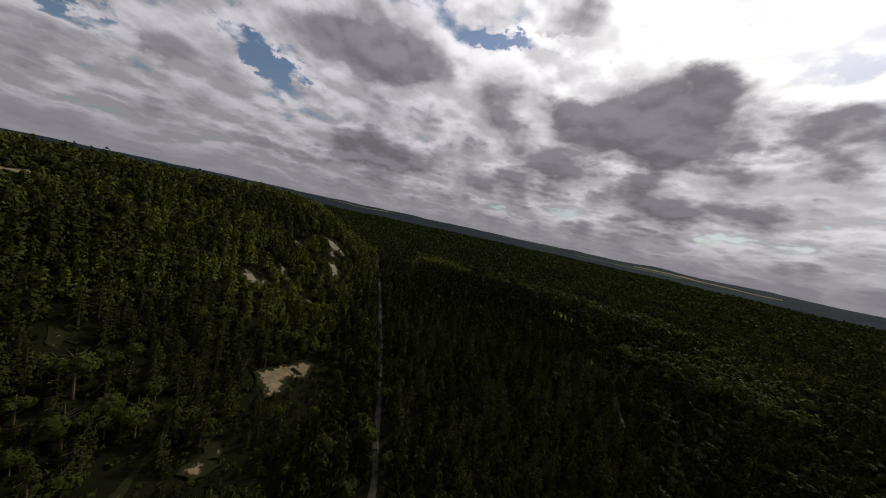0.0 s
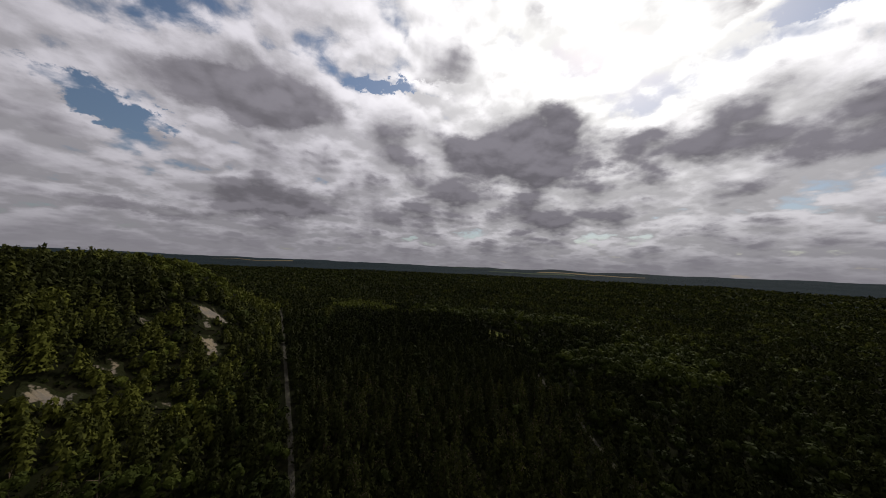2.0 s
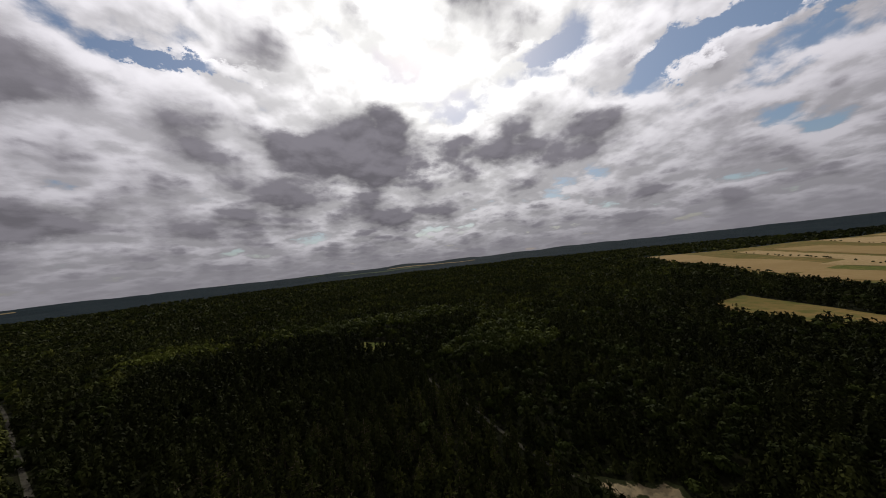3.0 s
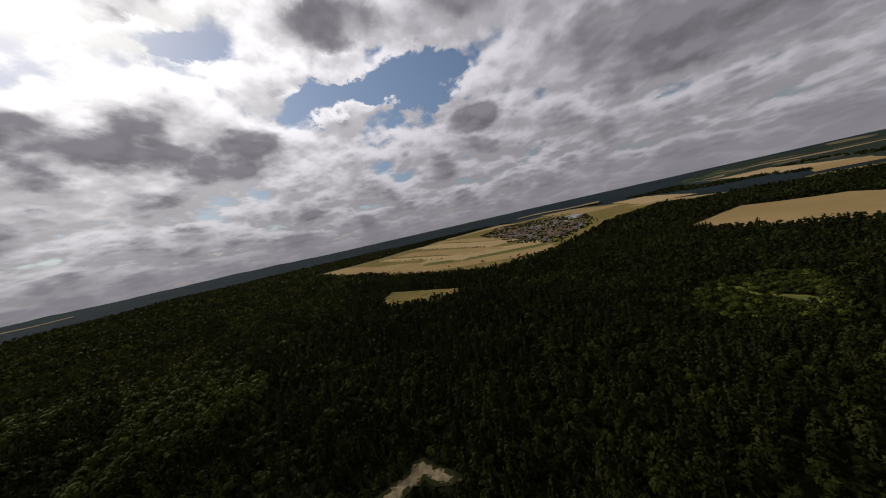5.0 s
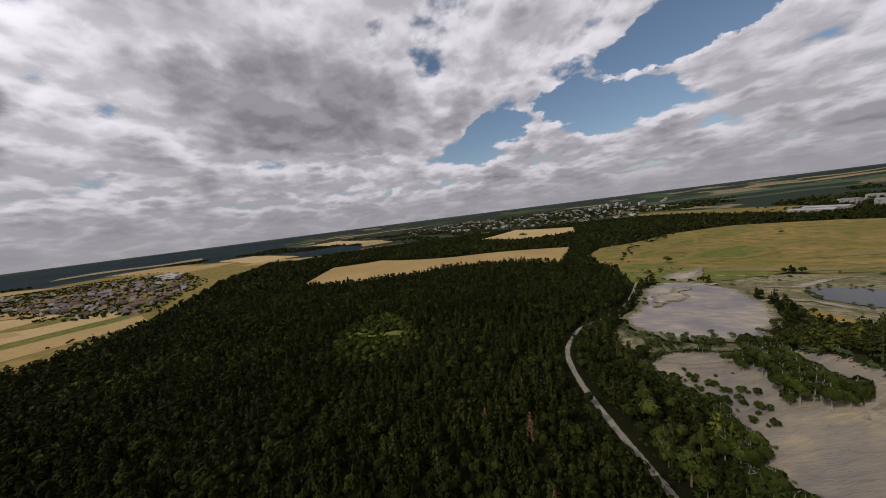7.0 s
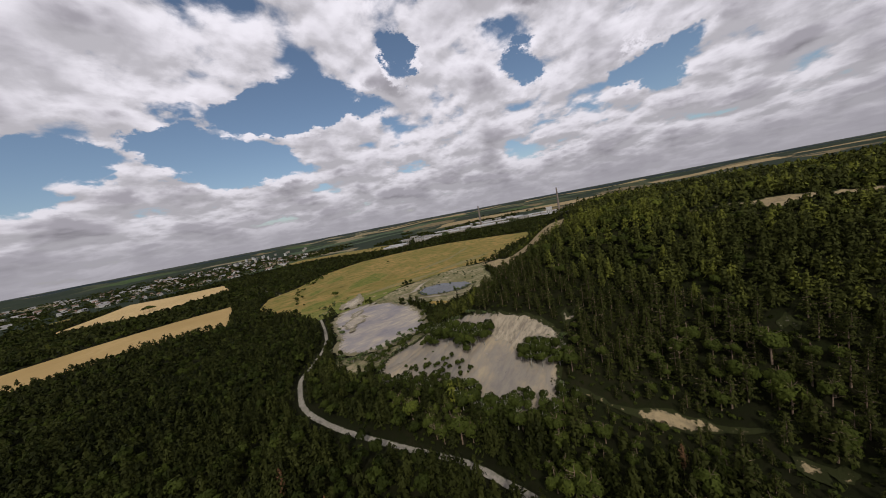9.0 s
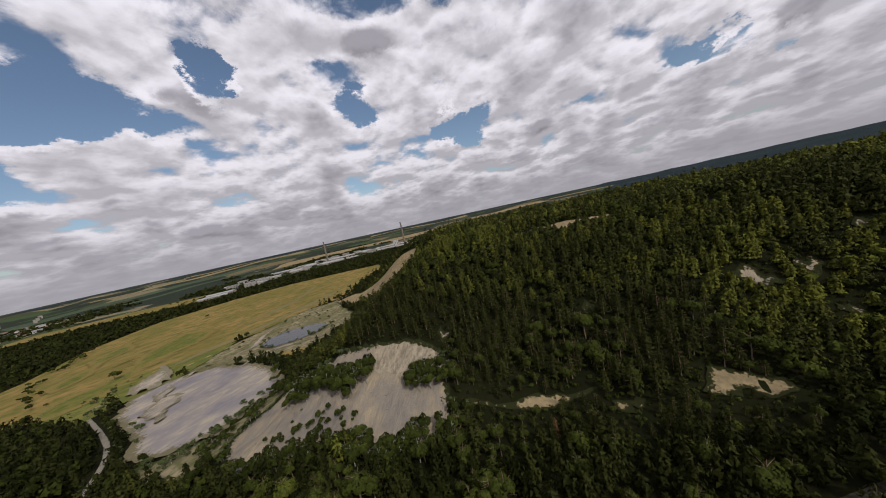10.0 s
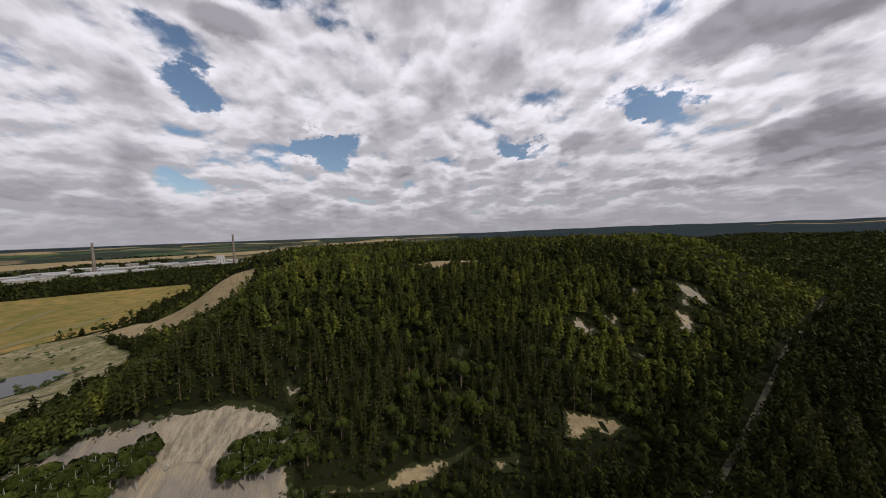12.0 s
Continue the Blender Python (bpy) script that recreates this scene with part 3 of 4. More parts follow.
drape("spoil_mound", streak([(-28, -178), (-46, -205), (-62, -240), (-84, -262)], 20, 36), PALE, label="low pale mound of quarry spoil", category="quarry", step=3, edge=3, rough=0.8, lift=0.5, relief=0.9, fade=6)
drape("sand_slope", SAND_SLOPE, SAND, label="open yellow sand slope at the hill's end", category="sand", step=8, relief=0.2)
for i, poly in enumerate(PATCHES):
    drape("sand_patch", poly, SAND if i in (0, 6, 7, 9, 11) else CHALK, step=1.2, edge=1.5, rough=0.5, lift=0.12, label="bare pale sand patch between the pines", category="sand", seed=i, relief=0.3, fade=4.5)
drape("glade", GLADE, GRASS, step=5, edge=4, rough=1.5, label="grassy glade among low leafy trees", category="clearing", lift=0.2)
drape("sand_bank", BANK, SAND, label="eroded sandy bank above the forest road", category="sand", step=2, edge=2, rough=0.8, lift=0.1, relief=0.15)
ribbon("track", [(-60, -330), (-150, -318), (-230, -290), (-345, -262), (-440, -280), (-640, -345)], 6, SAND, label="pale sandy track along the meadow", category="track")
drape("clearing", CLEARING, GRASS, label="grassy clearing in the forest", category="clearing", step=10)
SOUTH = next(i for i, q in enumerate(ROAD) if q[1] < 30)
ribbon("road", ROAD[SOUTH - 1:], 2.9, DIRT, label="narrow pale gravel forest road", lift=0.2)
# northern stretch of the same road, with tree shade in its colour
ribbon("road", ROAD[:SOUTH], 1.9, LANE, label="straight lane between forest and plantation, coloured dark for tree shade", lift=0.15)
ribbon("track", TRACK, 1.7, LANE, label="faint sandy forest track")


# ---- woods ----
PLANTATION = [(-4, 150), (10, 115), (20, 90), (30, 60), (75, 75), (96, 125), (98, 190), (118, 290), (60, 400), (-45, 400), (-33, 235)]


def line_distance(line, x, y):
    best = np.full(np.shape(x), 1e9)
    for (ax, ay), (bx, by) in zip(line[:-1], line[1:]):
        ex, ey = bx - ax, by - ay
        s = np.clip(((x - ax) * ex + (y - ay) * ey) / (ex * ex + ey * ey), 0, 1)
        best = np.minimum(best, np.hypot(x - ax - s * ex, y - ay - s * ey))
    return best


FACTORY_LINE = [(-600, -960), (-820, -960), (-1080, -880), (-1210, -700), (-1300, -560), (-1420, -420)]


def open_ground(x, y):
    """True where no tree stands."""
    out = (line_distance(ROAD, x, y) < np.where(y < 30, 4.2, 1.9)) | (line_distance(TRACK, x, y) < 2.0) | (line_distance(FACTORY_LINE, x, y) < 55)
    for poly in (BIG_FIELD, TREE_FIELD, GREEN_FIELD, LOW_MEADOW, PIT_FACE, PIT_CLIFF, PIT_FLOOR, SAND_SLOPE, CLEARING, OUTCROP, POND,
                 VILLAGE_LAND, VILLAGE, BANK, GLADE, PIT_FOOT, QUARRY_FLAT, MEADOW_EDGE, *FAR_FIELDS):
        out |= inside(poly, x, y) > -1.0
    for poly in PATCHES:
        out |= inside(poly, x, y) > -0.7
    return out


def scatter(r0, r1, step, seed):
    r = np.random.RandomState(seed)
    g = np.arange(-r1, r1, step)
    x, y = np.meshgrid(g, g)
    x = x.ravel() + r.uniform(-0.48, 0.48, x.size) * step + 40
    y = y.ravel() + r.uniform(-0.48, 0.48, y.size) * step + 60
    d = np.hypot(x - 40, y - 60)
    keep = (d >= r0) & (d < r1)
    x, y = x[keep], y[keep]
    keep = ~open_ground(x, y)
    # small glades, but none in the planted rows
    glade = waves(x, y, 34, 61) + 0.7 * waves(x, y, 15, 62) > 1.75
    keep &= ~(glade & (inside(PLANTATION, x, y) < 0))
    return x[keep], y[keep]


def sprays(x, y, z, h, w, broad, count, size, seed):
    """Sprays of needles or leaves for many trees at once: corners of triangles, and the tree each belongs to."""
    r = np.random.RandomState(seed)
    n = len(x)
    t = np.repeat(np.arange(n), count)
    N = len(t)
    a = r.uniform(0, 6.283, N)
    if not broad:
        # tiers of branches on a tapering stem, each spray lying along its branch
        tiers = 9.0
        u = 1 - r.uniform(0.0, 1.0, N) ** 0.62
        k = np.floor(u * tiers)
        u = (k + 0.5 + r.uniform(-0.22, 0.22, N)) / tiers
        a = np.floor(a / 6.283 * 6) * 1.047 + k * 2.1 + t * 0.7 + r.uniform(-0.28, 0.28, N)
        bush = 0.5 + 0.5 * np.sin(t * 12.9898)
        prof = (1 - u) ** (0.40 + 0.26 * bush) * (0.72 + 0.4 * np.sin(k * 3.1 + np.floor(a * 2.2) * 1.9 + t))
        out = r.uniform(0.25, 1.0, N) ** 0.7
        rad = prof * w[t] * 0.56 * out
        cz = z[t] + h[t] * (0.14 + 0.86 * u) + rad * 0.18 + r.uniform(-0.15, 0.15, N)
        c = np.stack([x[t] + rad * np.cos(a), y[t] + rad * np.sin(a), cz], 1)
        e1 = np.stack([np.cos(a), np.sin(a), 0.35 + r.normal(0, 0.35, N)], 1)
        e1 /= np.linalg.norm(e1, axis=1)[:, None]
        nrm = np.stack([0.9 * np.cos(a), 0.9 * np.sin(a), np.full(N, 0.45)], 1) + r.normal(0, 0.28, (N, 3))
        wide = 0.75
    else:
        lobes = 8
        off = r.normal(0, 1, (n, lobes, 3))
        off /= np.linalg.norm(off, axis=2)[:, :, None]
        off[:, :, 2] = np.abs(off[:, :, 2]) * 0.75 - 0.25
        j = r.randint(0, lobes, N)
        d = r.normal(0, 1, (N, 3))
        d[:, 2] = np.abs(d[:, 2]) * 1.1 - 0.25
        d /= np.linalg.norm(d, axis=1)[:, None]
        o = off[t, j]
        half = np.stack([w[t] * 0.5, w[t] * 0.5, h[t] * 0.40], 1)
        c = np.stack([x[t], y[t], z[t] + h[t] * 0.58], 1) + (o * 0.62 + d * (0.36 + 0.14 * np.sin(j * 2.3 + t))[:, None]) * half * r.uniform(0.85, 1.05, N)[:, None]
        nrm = d + o * 0.5 + r.normal(0, 0.25, (N, 3))
        e1 = np.cross(nrm, r.normal(0, 1, (N, 3)))
        wide = 1.0
    nrm /= np.linalg.norm(nrm, axis=1)[:, None]
    e2 = np.cross(nrm, e1)
    e2 /= np.linalg.norm(e2, axis=1)[:, None]
    e1 = np.cross(e2, nrm)
    s = size * r.uniform(0.6, 1.25, N)[:, None]
    v = np.stack([c + e1 * s * 1.25, c - e1 * s * 0.65 + e2 * s * 0.8 * wide, c - e1 * s * 0.55 - e2 * s * 0.85 * wide], 1)
    return v.reshape(-1, 3), t


def spray_mesh(name, v, tint, mat):
    n = len(v) // 3
    me = bpy.data.meshes.new(name)
    me.vertices.add(len(v))
    me.vertices.foreach_set("co", v.astype(np.float32).ravel())
    me.loops.add(len(v))
    me.loops.foreach_set("vertex_index", np.arange(len(v)))
    me.polygons.add(n)
    me.polygons.foreach_set("loop_start", np.arange(0, len(v), 3))
    at = me.attributes.new("tint", "FLOAT", "FACE")
    at.data.foreach_set("value", np.asarray(tint, np.float32))
    me.materials.append(mat)
    me.update(calc_edges=True)
    return me


def stands(x, y):
    """Stands of one age, with sharp borders: a factor for their height."""
    a = np.floor(3 * (waves(x, y, 210, 51) + 0.4 * waves(x, y, 80, 52)) + 3)
    return 0.68 + 0.13 * (np.mod(a * 2.7, 5))


BELT = [(60, 365), (83, 345), (160, 328), (232, 379), (300, 372), (280, 500), (208, 455), (125, 425), (60, 512), (30, 520), (40, 440)]
GROVE = [(115, 219), (172, 178), (221, 205), (275, 288), (263, 340), (190, 270), (140, 235)]
YOUNG = [(-60, 600), (-10, 520), (20, 456), (-5, 440), (-50, 450), (-85, 460), (-80, 560)]
SUNLIT_CREST = [(-140, 280), (-122, 345), (-150, 400), (-210, 420), (-260, 390), (-235, 330), (-175, 280)]


def stand(x, y, seed):
    """Kind, height, width and tone of the tree at each spot."""
    r = np.random.RandomState(seed)
    n = len(x)
    plant = inside(PLANTATION, x, y) > 0
    hill = inside(TOE, x, y)
    leafy = waves(x, y, 120, 21) + 0.8 * waves(x, y, 45, 22)
    lush = (inside(BELT, x, y) > 0) | (inside(GROVE, x, y) > 0)
    low = inside(GLADE_STAND, x, y) > 0
    # the crest joins the young stands so that its tint looks sunlit
    young = (inside(YOUNG, x, y) > 0) | (inside(SUNLIT_CREST, x, y) > 0)
    share = np.where(hill > 0, 0.16, 0.30) + 0.30 * leafy
    share = np.where(plant, 0.02, np.where(lush, 0.92, np.where(young, 0.75, np.where(low, 0.9, share))))
    broad = r.uniform(0, 1, n) < share
    h = np.where(broad, r.uniform(6.5, 10.5, n), r.uniform(8.0, 11.8, n))
    h = np.where(plant, r.uniform(8.0, 11.5, n), np.where(lush, r.uniform(8, 16, n), np.where(young, r.uniform(6, 9, n), h)))
    h = h * np.where(plant | (hill > 5) | lush, 1.0, stands(x, y))
    w = np.where(broad, h * r.uniform(0.45, 0.66, n), h * r.uniform(0.48, 0.66, n))
    w = np.where(plant, h * r.uniform(0.40, 0.50, n), w)
    # young growth round the bare patches, on the side that slopes to the road
    bare = np.full(n, 1e9)
    for poly in (*PATCHES, BANK):
        c, a = np.mean(poly, 0), np.ptp(poly, 0) / 2
        bare = np.minimum(bare, np.hypot((x - c[0] - 5) / (a[0] + 6), (y - c[1] + 2) / (a[1] + 4)))
    h = h * np.where(bare < 1, 0.55, 1.0) * np.where(low, 0.6, 1.0)
    w = np.where(lush, w * r.uniform(0.8, 1.3, n), w) * np.where(bare < 1, 0.85, 1.0)
    grow = np.where(r.uniform(0, 1, n) < 0.08, 1.25, 1.0) * np.where(plant, 1.0, r.uniform(0.8, 1.12, n))
    # tone also holds light: a sunlit hill and crest, a cloud-shaded valley
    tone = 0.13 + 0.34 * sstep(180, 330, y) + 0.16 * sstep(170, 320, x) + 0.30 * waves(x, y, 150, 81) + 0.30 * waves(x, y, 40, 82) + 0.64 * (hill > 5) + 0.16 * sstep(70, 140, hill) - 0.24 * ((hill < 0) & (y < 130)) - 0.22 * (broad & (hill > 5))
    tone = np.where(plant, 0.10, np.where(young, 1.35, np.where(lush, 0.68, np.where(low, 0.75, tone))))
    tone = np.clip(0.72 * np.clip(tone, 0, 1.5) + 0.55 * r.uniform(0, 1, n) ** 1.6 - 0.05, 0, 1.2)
    return broad, h * grow, w * grow, tone


def part(name, bm, mat, parent, label=""):
    me = bpy.data.meshes.new(name)
    if isinstance(bm, bmesh.types.BMesh):
        bm.to_mesh(me)
        bm.free()
        me.materials.append(mat)
    else:
        me = bm
    ob = new(name, me)
    ob.parent = parent
    if label:
        ob["label"] = label
    return ob


def stick(bm, a, b, ra, rb, n=5):
    """A tapered limb between two points."""
    a, b = Vector(a), Vector(b)
    q = (b - a).to_track_quat("Z", "Y").to_matrix()
    rings = [[bm.verts.new(p + q @ Vector((rad * math.cos(6.283 * i / n), rad * math.sin(6.283 * i / n), 0))) for i in range(n)] for p, rad in ((a, ra), (b, rb))]
    for i in range(n):
        bm.faces.new((rings[0][i], rings[0][(i + 1) % n], rings[1][(i + 1) % n], rings[1][i]))
    bm.faces.new(rings[1])


def tree(name, broad, h, w, count, size, mat, bark, seed):
    """One tree: trunk with limbs, and a crown of many small sprays."""
    root = new(name)
    r = np.random.RandomState(seed)
    bm = bmesh.new()
    lean = Vector((r.uniform(-0.3, 0.3), r.uniform(-0.3, 0.3), 0))
    stick(bm, (0, 0, -0.4), (lean.x * 0.5, lean.y * 0.5, h * 0.5), 0.024 * h, 0.016 * h, 7)
    stick(bm, (lean.x * 0.5, lean.y * 0.5, h * 0.5), (lean.x, lean.y, h * 0.95), 0.016 * h, 0.004 * h, 6)
    for i in range(9):
        a, u = r.uniform(0, 6.283), r.uniform(0.3, 0.8)
        ln = w * 0.42 * (1.1 - 0.6 * u)
        stick(bm, (lean.x * u, lean.y * u, h * u), (lean.x * u + ln * math.cos(a), lean.y * u + ln * math.sin(a), h * u + ln * (0.6 if broad else 0.2)), 0.007 * h, 0.002 * h, 4)
    part("trunk", bm, bark, root)
    one = np.array([0.0])
    v, t = sprays(one, one, one, one + h, one + w, broad, count, size, seed)
    part("crown", spray_mesh("crown", v, np.full(len(t), r.uniform(0.2, 0.8)), mat), mat, root)
    return root


def plant_trees(models, spots, seed):
    """Stand copies of the models at the spots (x, y, height)."""
    r = random.Random(seed)
    first = {}
    for i, (x, y, h) in enumerate(spots):
        m = models[r.randrange(len(models))]
        s = h / m["tall"]
        place = pose(x, y, float(height(x, y)) - 0.1, 0, 0, r.uniform(0, 360))
        if m.name not in first:
            ob = first[m.name] = m
            m.matrix_basis = place
        else:
            ob = copy_thing(m, place)
        ob.scale = (s * r.uniform(0.9, 1.12), s * r.uniform(0.9, 1.12), s)


def models(name, broad, sizes, count, size, mat, bark, label, category, group, seed):
    out = []
    for i, (h, w) in enumerate(sizes):
        m = tagged(tree(name, broad, h, w, count, size, mat, bark, seed + i), label, category, group)
        m["tall"] = h
        out.append(m)
    return out


BIRCH = material("birch_bark", [(0.20, 0.19, 0.165), (0.27, 0.255, 0.23), (0.10, 0.095, 0.08)], (1.5, 0.25))
RUST = foliage("dead_needles", (0.07, 0.036, 0.018), (0.13, 0.072, 0.038), (0.12, 0.065, 0.035), 0.1)
SHRUB = foliage("shrub_leaves", (0.020, 0.032, 0.012), (0.070, 0.085, 0.030), (0.07, 0.075, 0.028), 0.15)

PINES = models("pine_tree", False, [(12, 6.6), (13, 7.4), (10.5, 6.2), (11.5, 6.0), (14, 7.4)], 620, 0.42, NEEDLE, BARK,
               "tall green pine tree on the wooded slope", "tree", "pines of the wood", 100)
SPRUCES = models("young_pine", False, [(9, 4.8), (10, 5.0), (8.5, 4.6)], 340, 0.44, NEEDLE, BARK,
                 "dark young pine in a planted stand", "tree", "planted pines", 150)
BROADS = models("broadleaf_tree", True, [(9, 7.0), (8, 6.0), (10, 7.2), (7, 6.0)], 720, 0.38, LEAF, BARK,
                "rounded green broad-leaved tree in the wood", "tree", "leafy trees of the wood", 200)
SHRUBS = models("shrub", True, [(3.4, 3.0), (4.5, 3.0), (2.6, 2.6)], 150, 0.30, SHRUB, BIRCH,
                "sparse young birch shrub on bare clay", "shrub", "shrubs of the quarry", 300)
DEADS = models("dead_pine", False, [(10, 3.6), (8.5, 3.0)], 200, 0.36, RUST, BARK, "dead pine with rust-brown needles", "tree", "dead pines", 400)


def woods():
    rings = [(0, 190, 4.7, 170, 0.70, 31), (190, 340, 5.2, 84, 1.05, 32), (340, 700, 7.0, 36, 1.6, 33), (700, 1400, 10.5, 12, 3.6, 34), (1400, 2700, 25, 8, 7.0, 35)]
    for r0, r1, step, count, size, seed in rings:
        x, y = scatter(r0, r1, step, seed)
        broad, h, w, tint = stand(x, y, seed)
        if step > 20:
            keep = waves(x, y, 900, 71) + 0.5 * waves(x, y, 260, 72) > np.where((y < -500) | (x < -1400), 0.35, -9)
            x, y, broad, h, w, tint = x[keep], y[keep], broad[keep], h[keep], w[keep], tint[keep]
        w = w * (1.10 if step < 6 else step / 4.8)
        z = height(x, y) - 0.2
        r = np.random.RandomState(seed + 9)
        if r0 == 0:
            # single trees on the slope above the road and the quarry
            own = (x > -75) & (x < 20) & (y > -50) & (y < 125)
            pick = np.zeros(len(x), bool)
            rows = (inside(PLANTATION, x, y) > 0) & (y < 190)
            for flag, most, kinds, where in ((False, 300, PINES, own & (x < -12)), (True, 240, BROADS, own), (False, 300, SPRUCES, rows)):
                idx = np.flatnonzero(where & (broad == flag) & ~pick)
                idx = idx[r.permutation(len(idx))[:most]]
                pick[idx] = True
                plant_trees(kinds, [(x[i], y[i], h[i]) for i in idx], seed)
            x, y, z, h, w, broad, tint = (q[~pick] for q in (x, y, z, h, w, broad, tint))
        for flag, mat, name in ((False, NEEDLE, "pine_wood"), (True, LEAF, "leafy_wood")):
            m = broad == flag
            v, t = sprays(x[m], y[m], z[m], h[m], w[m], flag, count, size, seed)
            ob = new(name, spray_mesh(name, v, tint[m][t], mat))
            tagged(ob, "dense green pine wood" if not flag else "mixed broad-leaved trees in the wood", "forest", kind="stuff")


woods()


def undergrowth():
    """Low bushes and bracken wherever the trees leave room."""
    g = np.arange(-250, 250, 3.1)
    r = np.random.RandomState(91)
    x, y = np.meshgrid(g, g)
    x, y = (q.ravel() + r.uniform(-1.5, 1.5, q.size) + o for q, o in ((x, 10), (y, 60)))
    keep = ~open_ground(x, y) & (np.hypot(x - 10, y - 60) < 250) & (inside(PLANTATION, x, y) < 0)
    x, y = x[keep], y[keep]
    n = len(x)
    h = r.uniform(0.7, 2.2, n)
    v, t = sprays(x, y, height(x, y) - 0.1, h, h * r.uniform(1.0, 1.8, n), True, 9, 0.55, 92)
    tone = np.clip(0.35 + 0.35 * waves(x, y, 30, 93) + r.uniform(-0.2, 0.3, n), 0, 1)
    tagged(new("undergrowth", spray_mesh("undergrowth", v, 0.9 * tone[t], LEAF)), "low green bushes and bracken under the trees", "bushes", kind="stuff")


undergrowth()


def town_trees():
    r = np.random.RandomState(77)
    x, y = r.uniform(-800, 1350, 5200), r.uniform(-2950, -1400, 5200)
    keep = (inside(TOWN, x, y) > -60) & ~open_ground(x, y)
    x, y = x[keep], y[keep]
    n = len(x)
    v, t = sprays(x, y, height(x, y), r.uniform(7, 13, n), r.uniform(8, 15, n), True, 14, 2.6, 78)
    tagged(new("town_trees", spray_mesh("town_trees", v, r.uniform(0, 0.6, n)[t], LEAF)), "green trees between the town's houses", "forest", kind="stuff")


TOWN = [(-480, -1500), (-150, -1420), (420, -1480), (1000, -1900), (1300, -2600), (500, -2900), (-400, -2900), (-700, -2200)]
town_trees()


def village_trees():
    """Gardens and orchards between the village houses, and a belt round the factory."""
    r = np.random.RandomState(79)
    x, y = r.uniform(700, 2200, 4200), r.uniform(-760, -150, 4200)
    keep = (inside(VILLAGE, x, y) > -25) & (waves(x, y, 120, 80) > -0.5)
    x, y = x[keep], y[keep]
    u = r.uniform(0, 1, 700)
    s = np.linspace(0, 1, len(FACTORY_LINE))
    f = np.array(FACTORY_LINE, float)
    fx, fy = np.interp(u, s, f[:, 0]) + r.normal(0, 60, 700) - 40, np.interp(u, s, f[:, 1]) + r.normal(0, 60, 700) - 40
    x, y = np.concatenate([x, fx]), np.concatenate([y, fy])
    n = len(x)
    v, t = sprays(x, y, height(x, y), r.uniform(5, 10, n), r.uniform(6, 12, n), True, 14, 2.0, 81)
    tagged(new("village_trees", spray_mesh("village_trees", v, r.uniform(0, 0.6, n)[t], LEAF)), "garden trees between houses and factory halls", "forest", kind="stuff")


village_trees()


def along(line, n, spread, lo, hi, seed):
    r = random.Random(seed)
    out = []
    p = np.array(line, float)
    d = np.concatenate([[0], np.cumsum(np.linalg.norm(np.diff(p, axis=0), axis=1))])
    for i in range(n):
        s = r.uniform(0, d[-1])
        out.append((float(np.interp(s, d, p[:, 0])) + r.gauss(0, spread), float(np.interp(s, d, p[:, 1])) + r.gauss(0, spread), r.uniform(lo, hi)))
    return out


BIRCHES = models("birch_tree", True, [(6, 4.0), (7, 4.4), (5, 3.6)], 320, 0.40, LEAF, BIRCH,
                 "slender young birch in a clump on the quarry ledge", "tree", "birches of the quarry ledge", 330)
plant_trees(BIRCHES, along([(-31, -68), (-28, -52), (-28, -38), (-30, -25)], 90, 2.9, 6, 10.5, 1) + along([(-29, -3), (-32, 4), (-34, 10)], 44, 2.5, 5.5, 9.5, 2)
            + along([(-46, -84), (-52, -96), (-58, -104)], 26, 3.0, 3, 5.5, 3) + along([(-10, -24), (-16, -33), (-14, -38)], 12, 2.0, 2.5, 4.5, 4)
            + along([(10, -80), (-4, -94), (-30, -96), (-54, -100)], 56, 3.0, 3, 6.5, 20) + along([(-13, 6), (-17, 2)], 5, 2.0, 2.5, 3.6, 21)
            + along([(9, -60), (5, -48), (-2, -38), (-4, -26), (-1, -12), (2, 2), (-6, 13), (-20, 21)], 96, 3.0, 5, 9.5, 23) + along([(-2, -62), (-12, -44), (-16, -32)], 22, 3.0, 2, 4.5, 24)
            + along([(-60, -104), (-88, -136), (-112, -176)], 34, 4, 4, 8, 22), 4)
spots = (along([(10, -132), (4, -112), (-12, -100)], 18, 3.0, 2, 5, 4) + along([(-20, -60), (-8, -5), (-14, -85)], 9, 6, 1.0, 2.5, 5)
         + along([(-66, -118), (-30, -104), (5, -115)], 22, 4, 2.5, 5.5, 17) + along([(-120, -150), (-190, -190), (-280, -260), (-140, -290)], 40, 12, 2, 5, 18)
         + along([(-45, -305), (-66, -330), (-75, -360), (-120, -370)], 28, 7, 2, 5, 7) + along([(10, -140), (-18, -190), (-40, -250)], 20, 4, 2.5, 6, 19)
         + along([(-95, -138), (-122, -200), (-118, -280)], 16, 3, 2, 4, 20) + along([(-155, -225), (-160, -246), (-182, -260), (-206, -248)], 16, 2.0, 2.5, 5, 8)
         + along([(-212, -190), (-186, -187), (-164, -206)], 18, 2.0, 3, 6, 9))
r = random.Random(31)
rim = []
while len(rim) < 88:
    x, y = r.uniform(-60, 12), r.uniform(-100, 24)
    d = max(float(inside(PIT_FACE, x, y)), -9.0)
    if -26 < y < -6 and x < -29:
        continue
    if -1 < d < 3 or (0 < d and r.random() < 0.05):
        rim.append((x, y, r.uniform(1.2, 4.0) if d < 3 else r.uniform(0.6, 1.6)))
plant_trees(SHRUBS, spots + rim, 5)
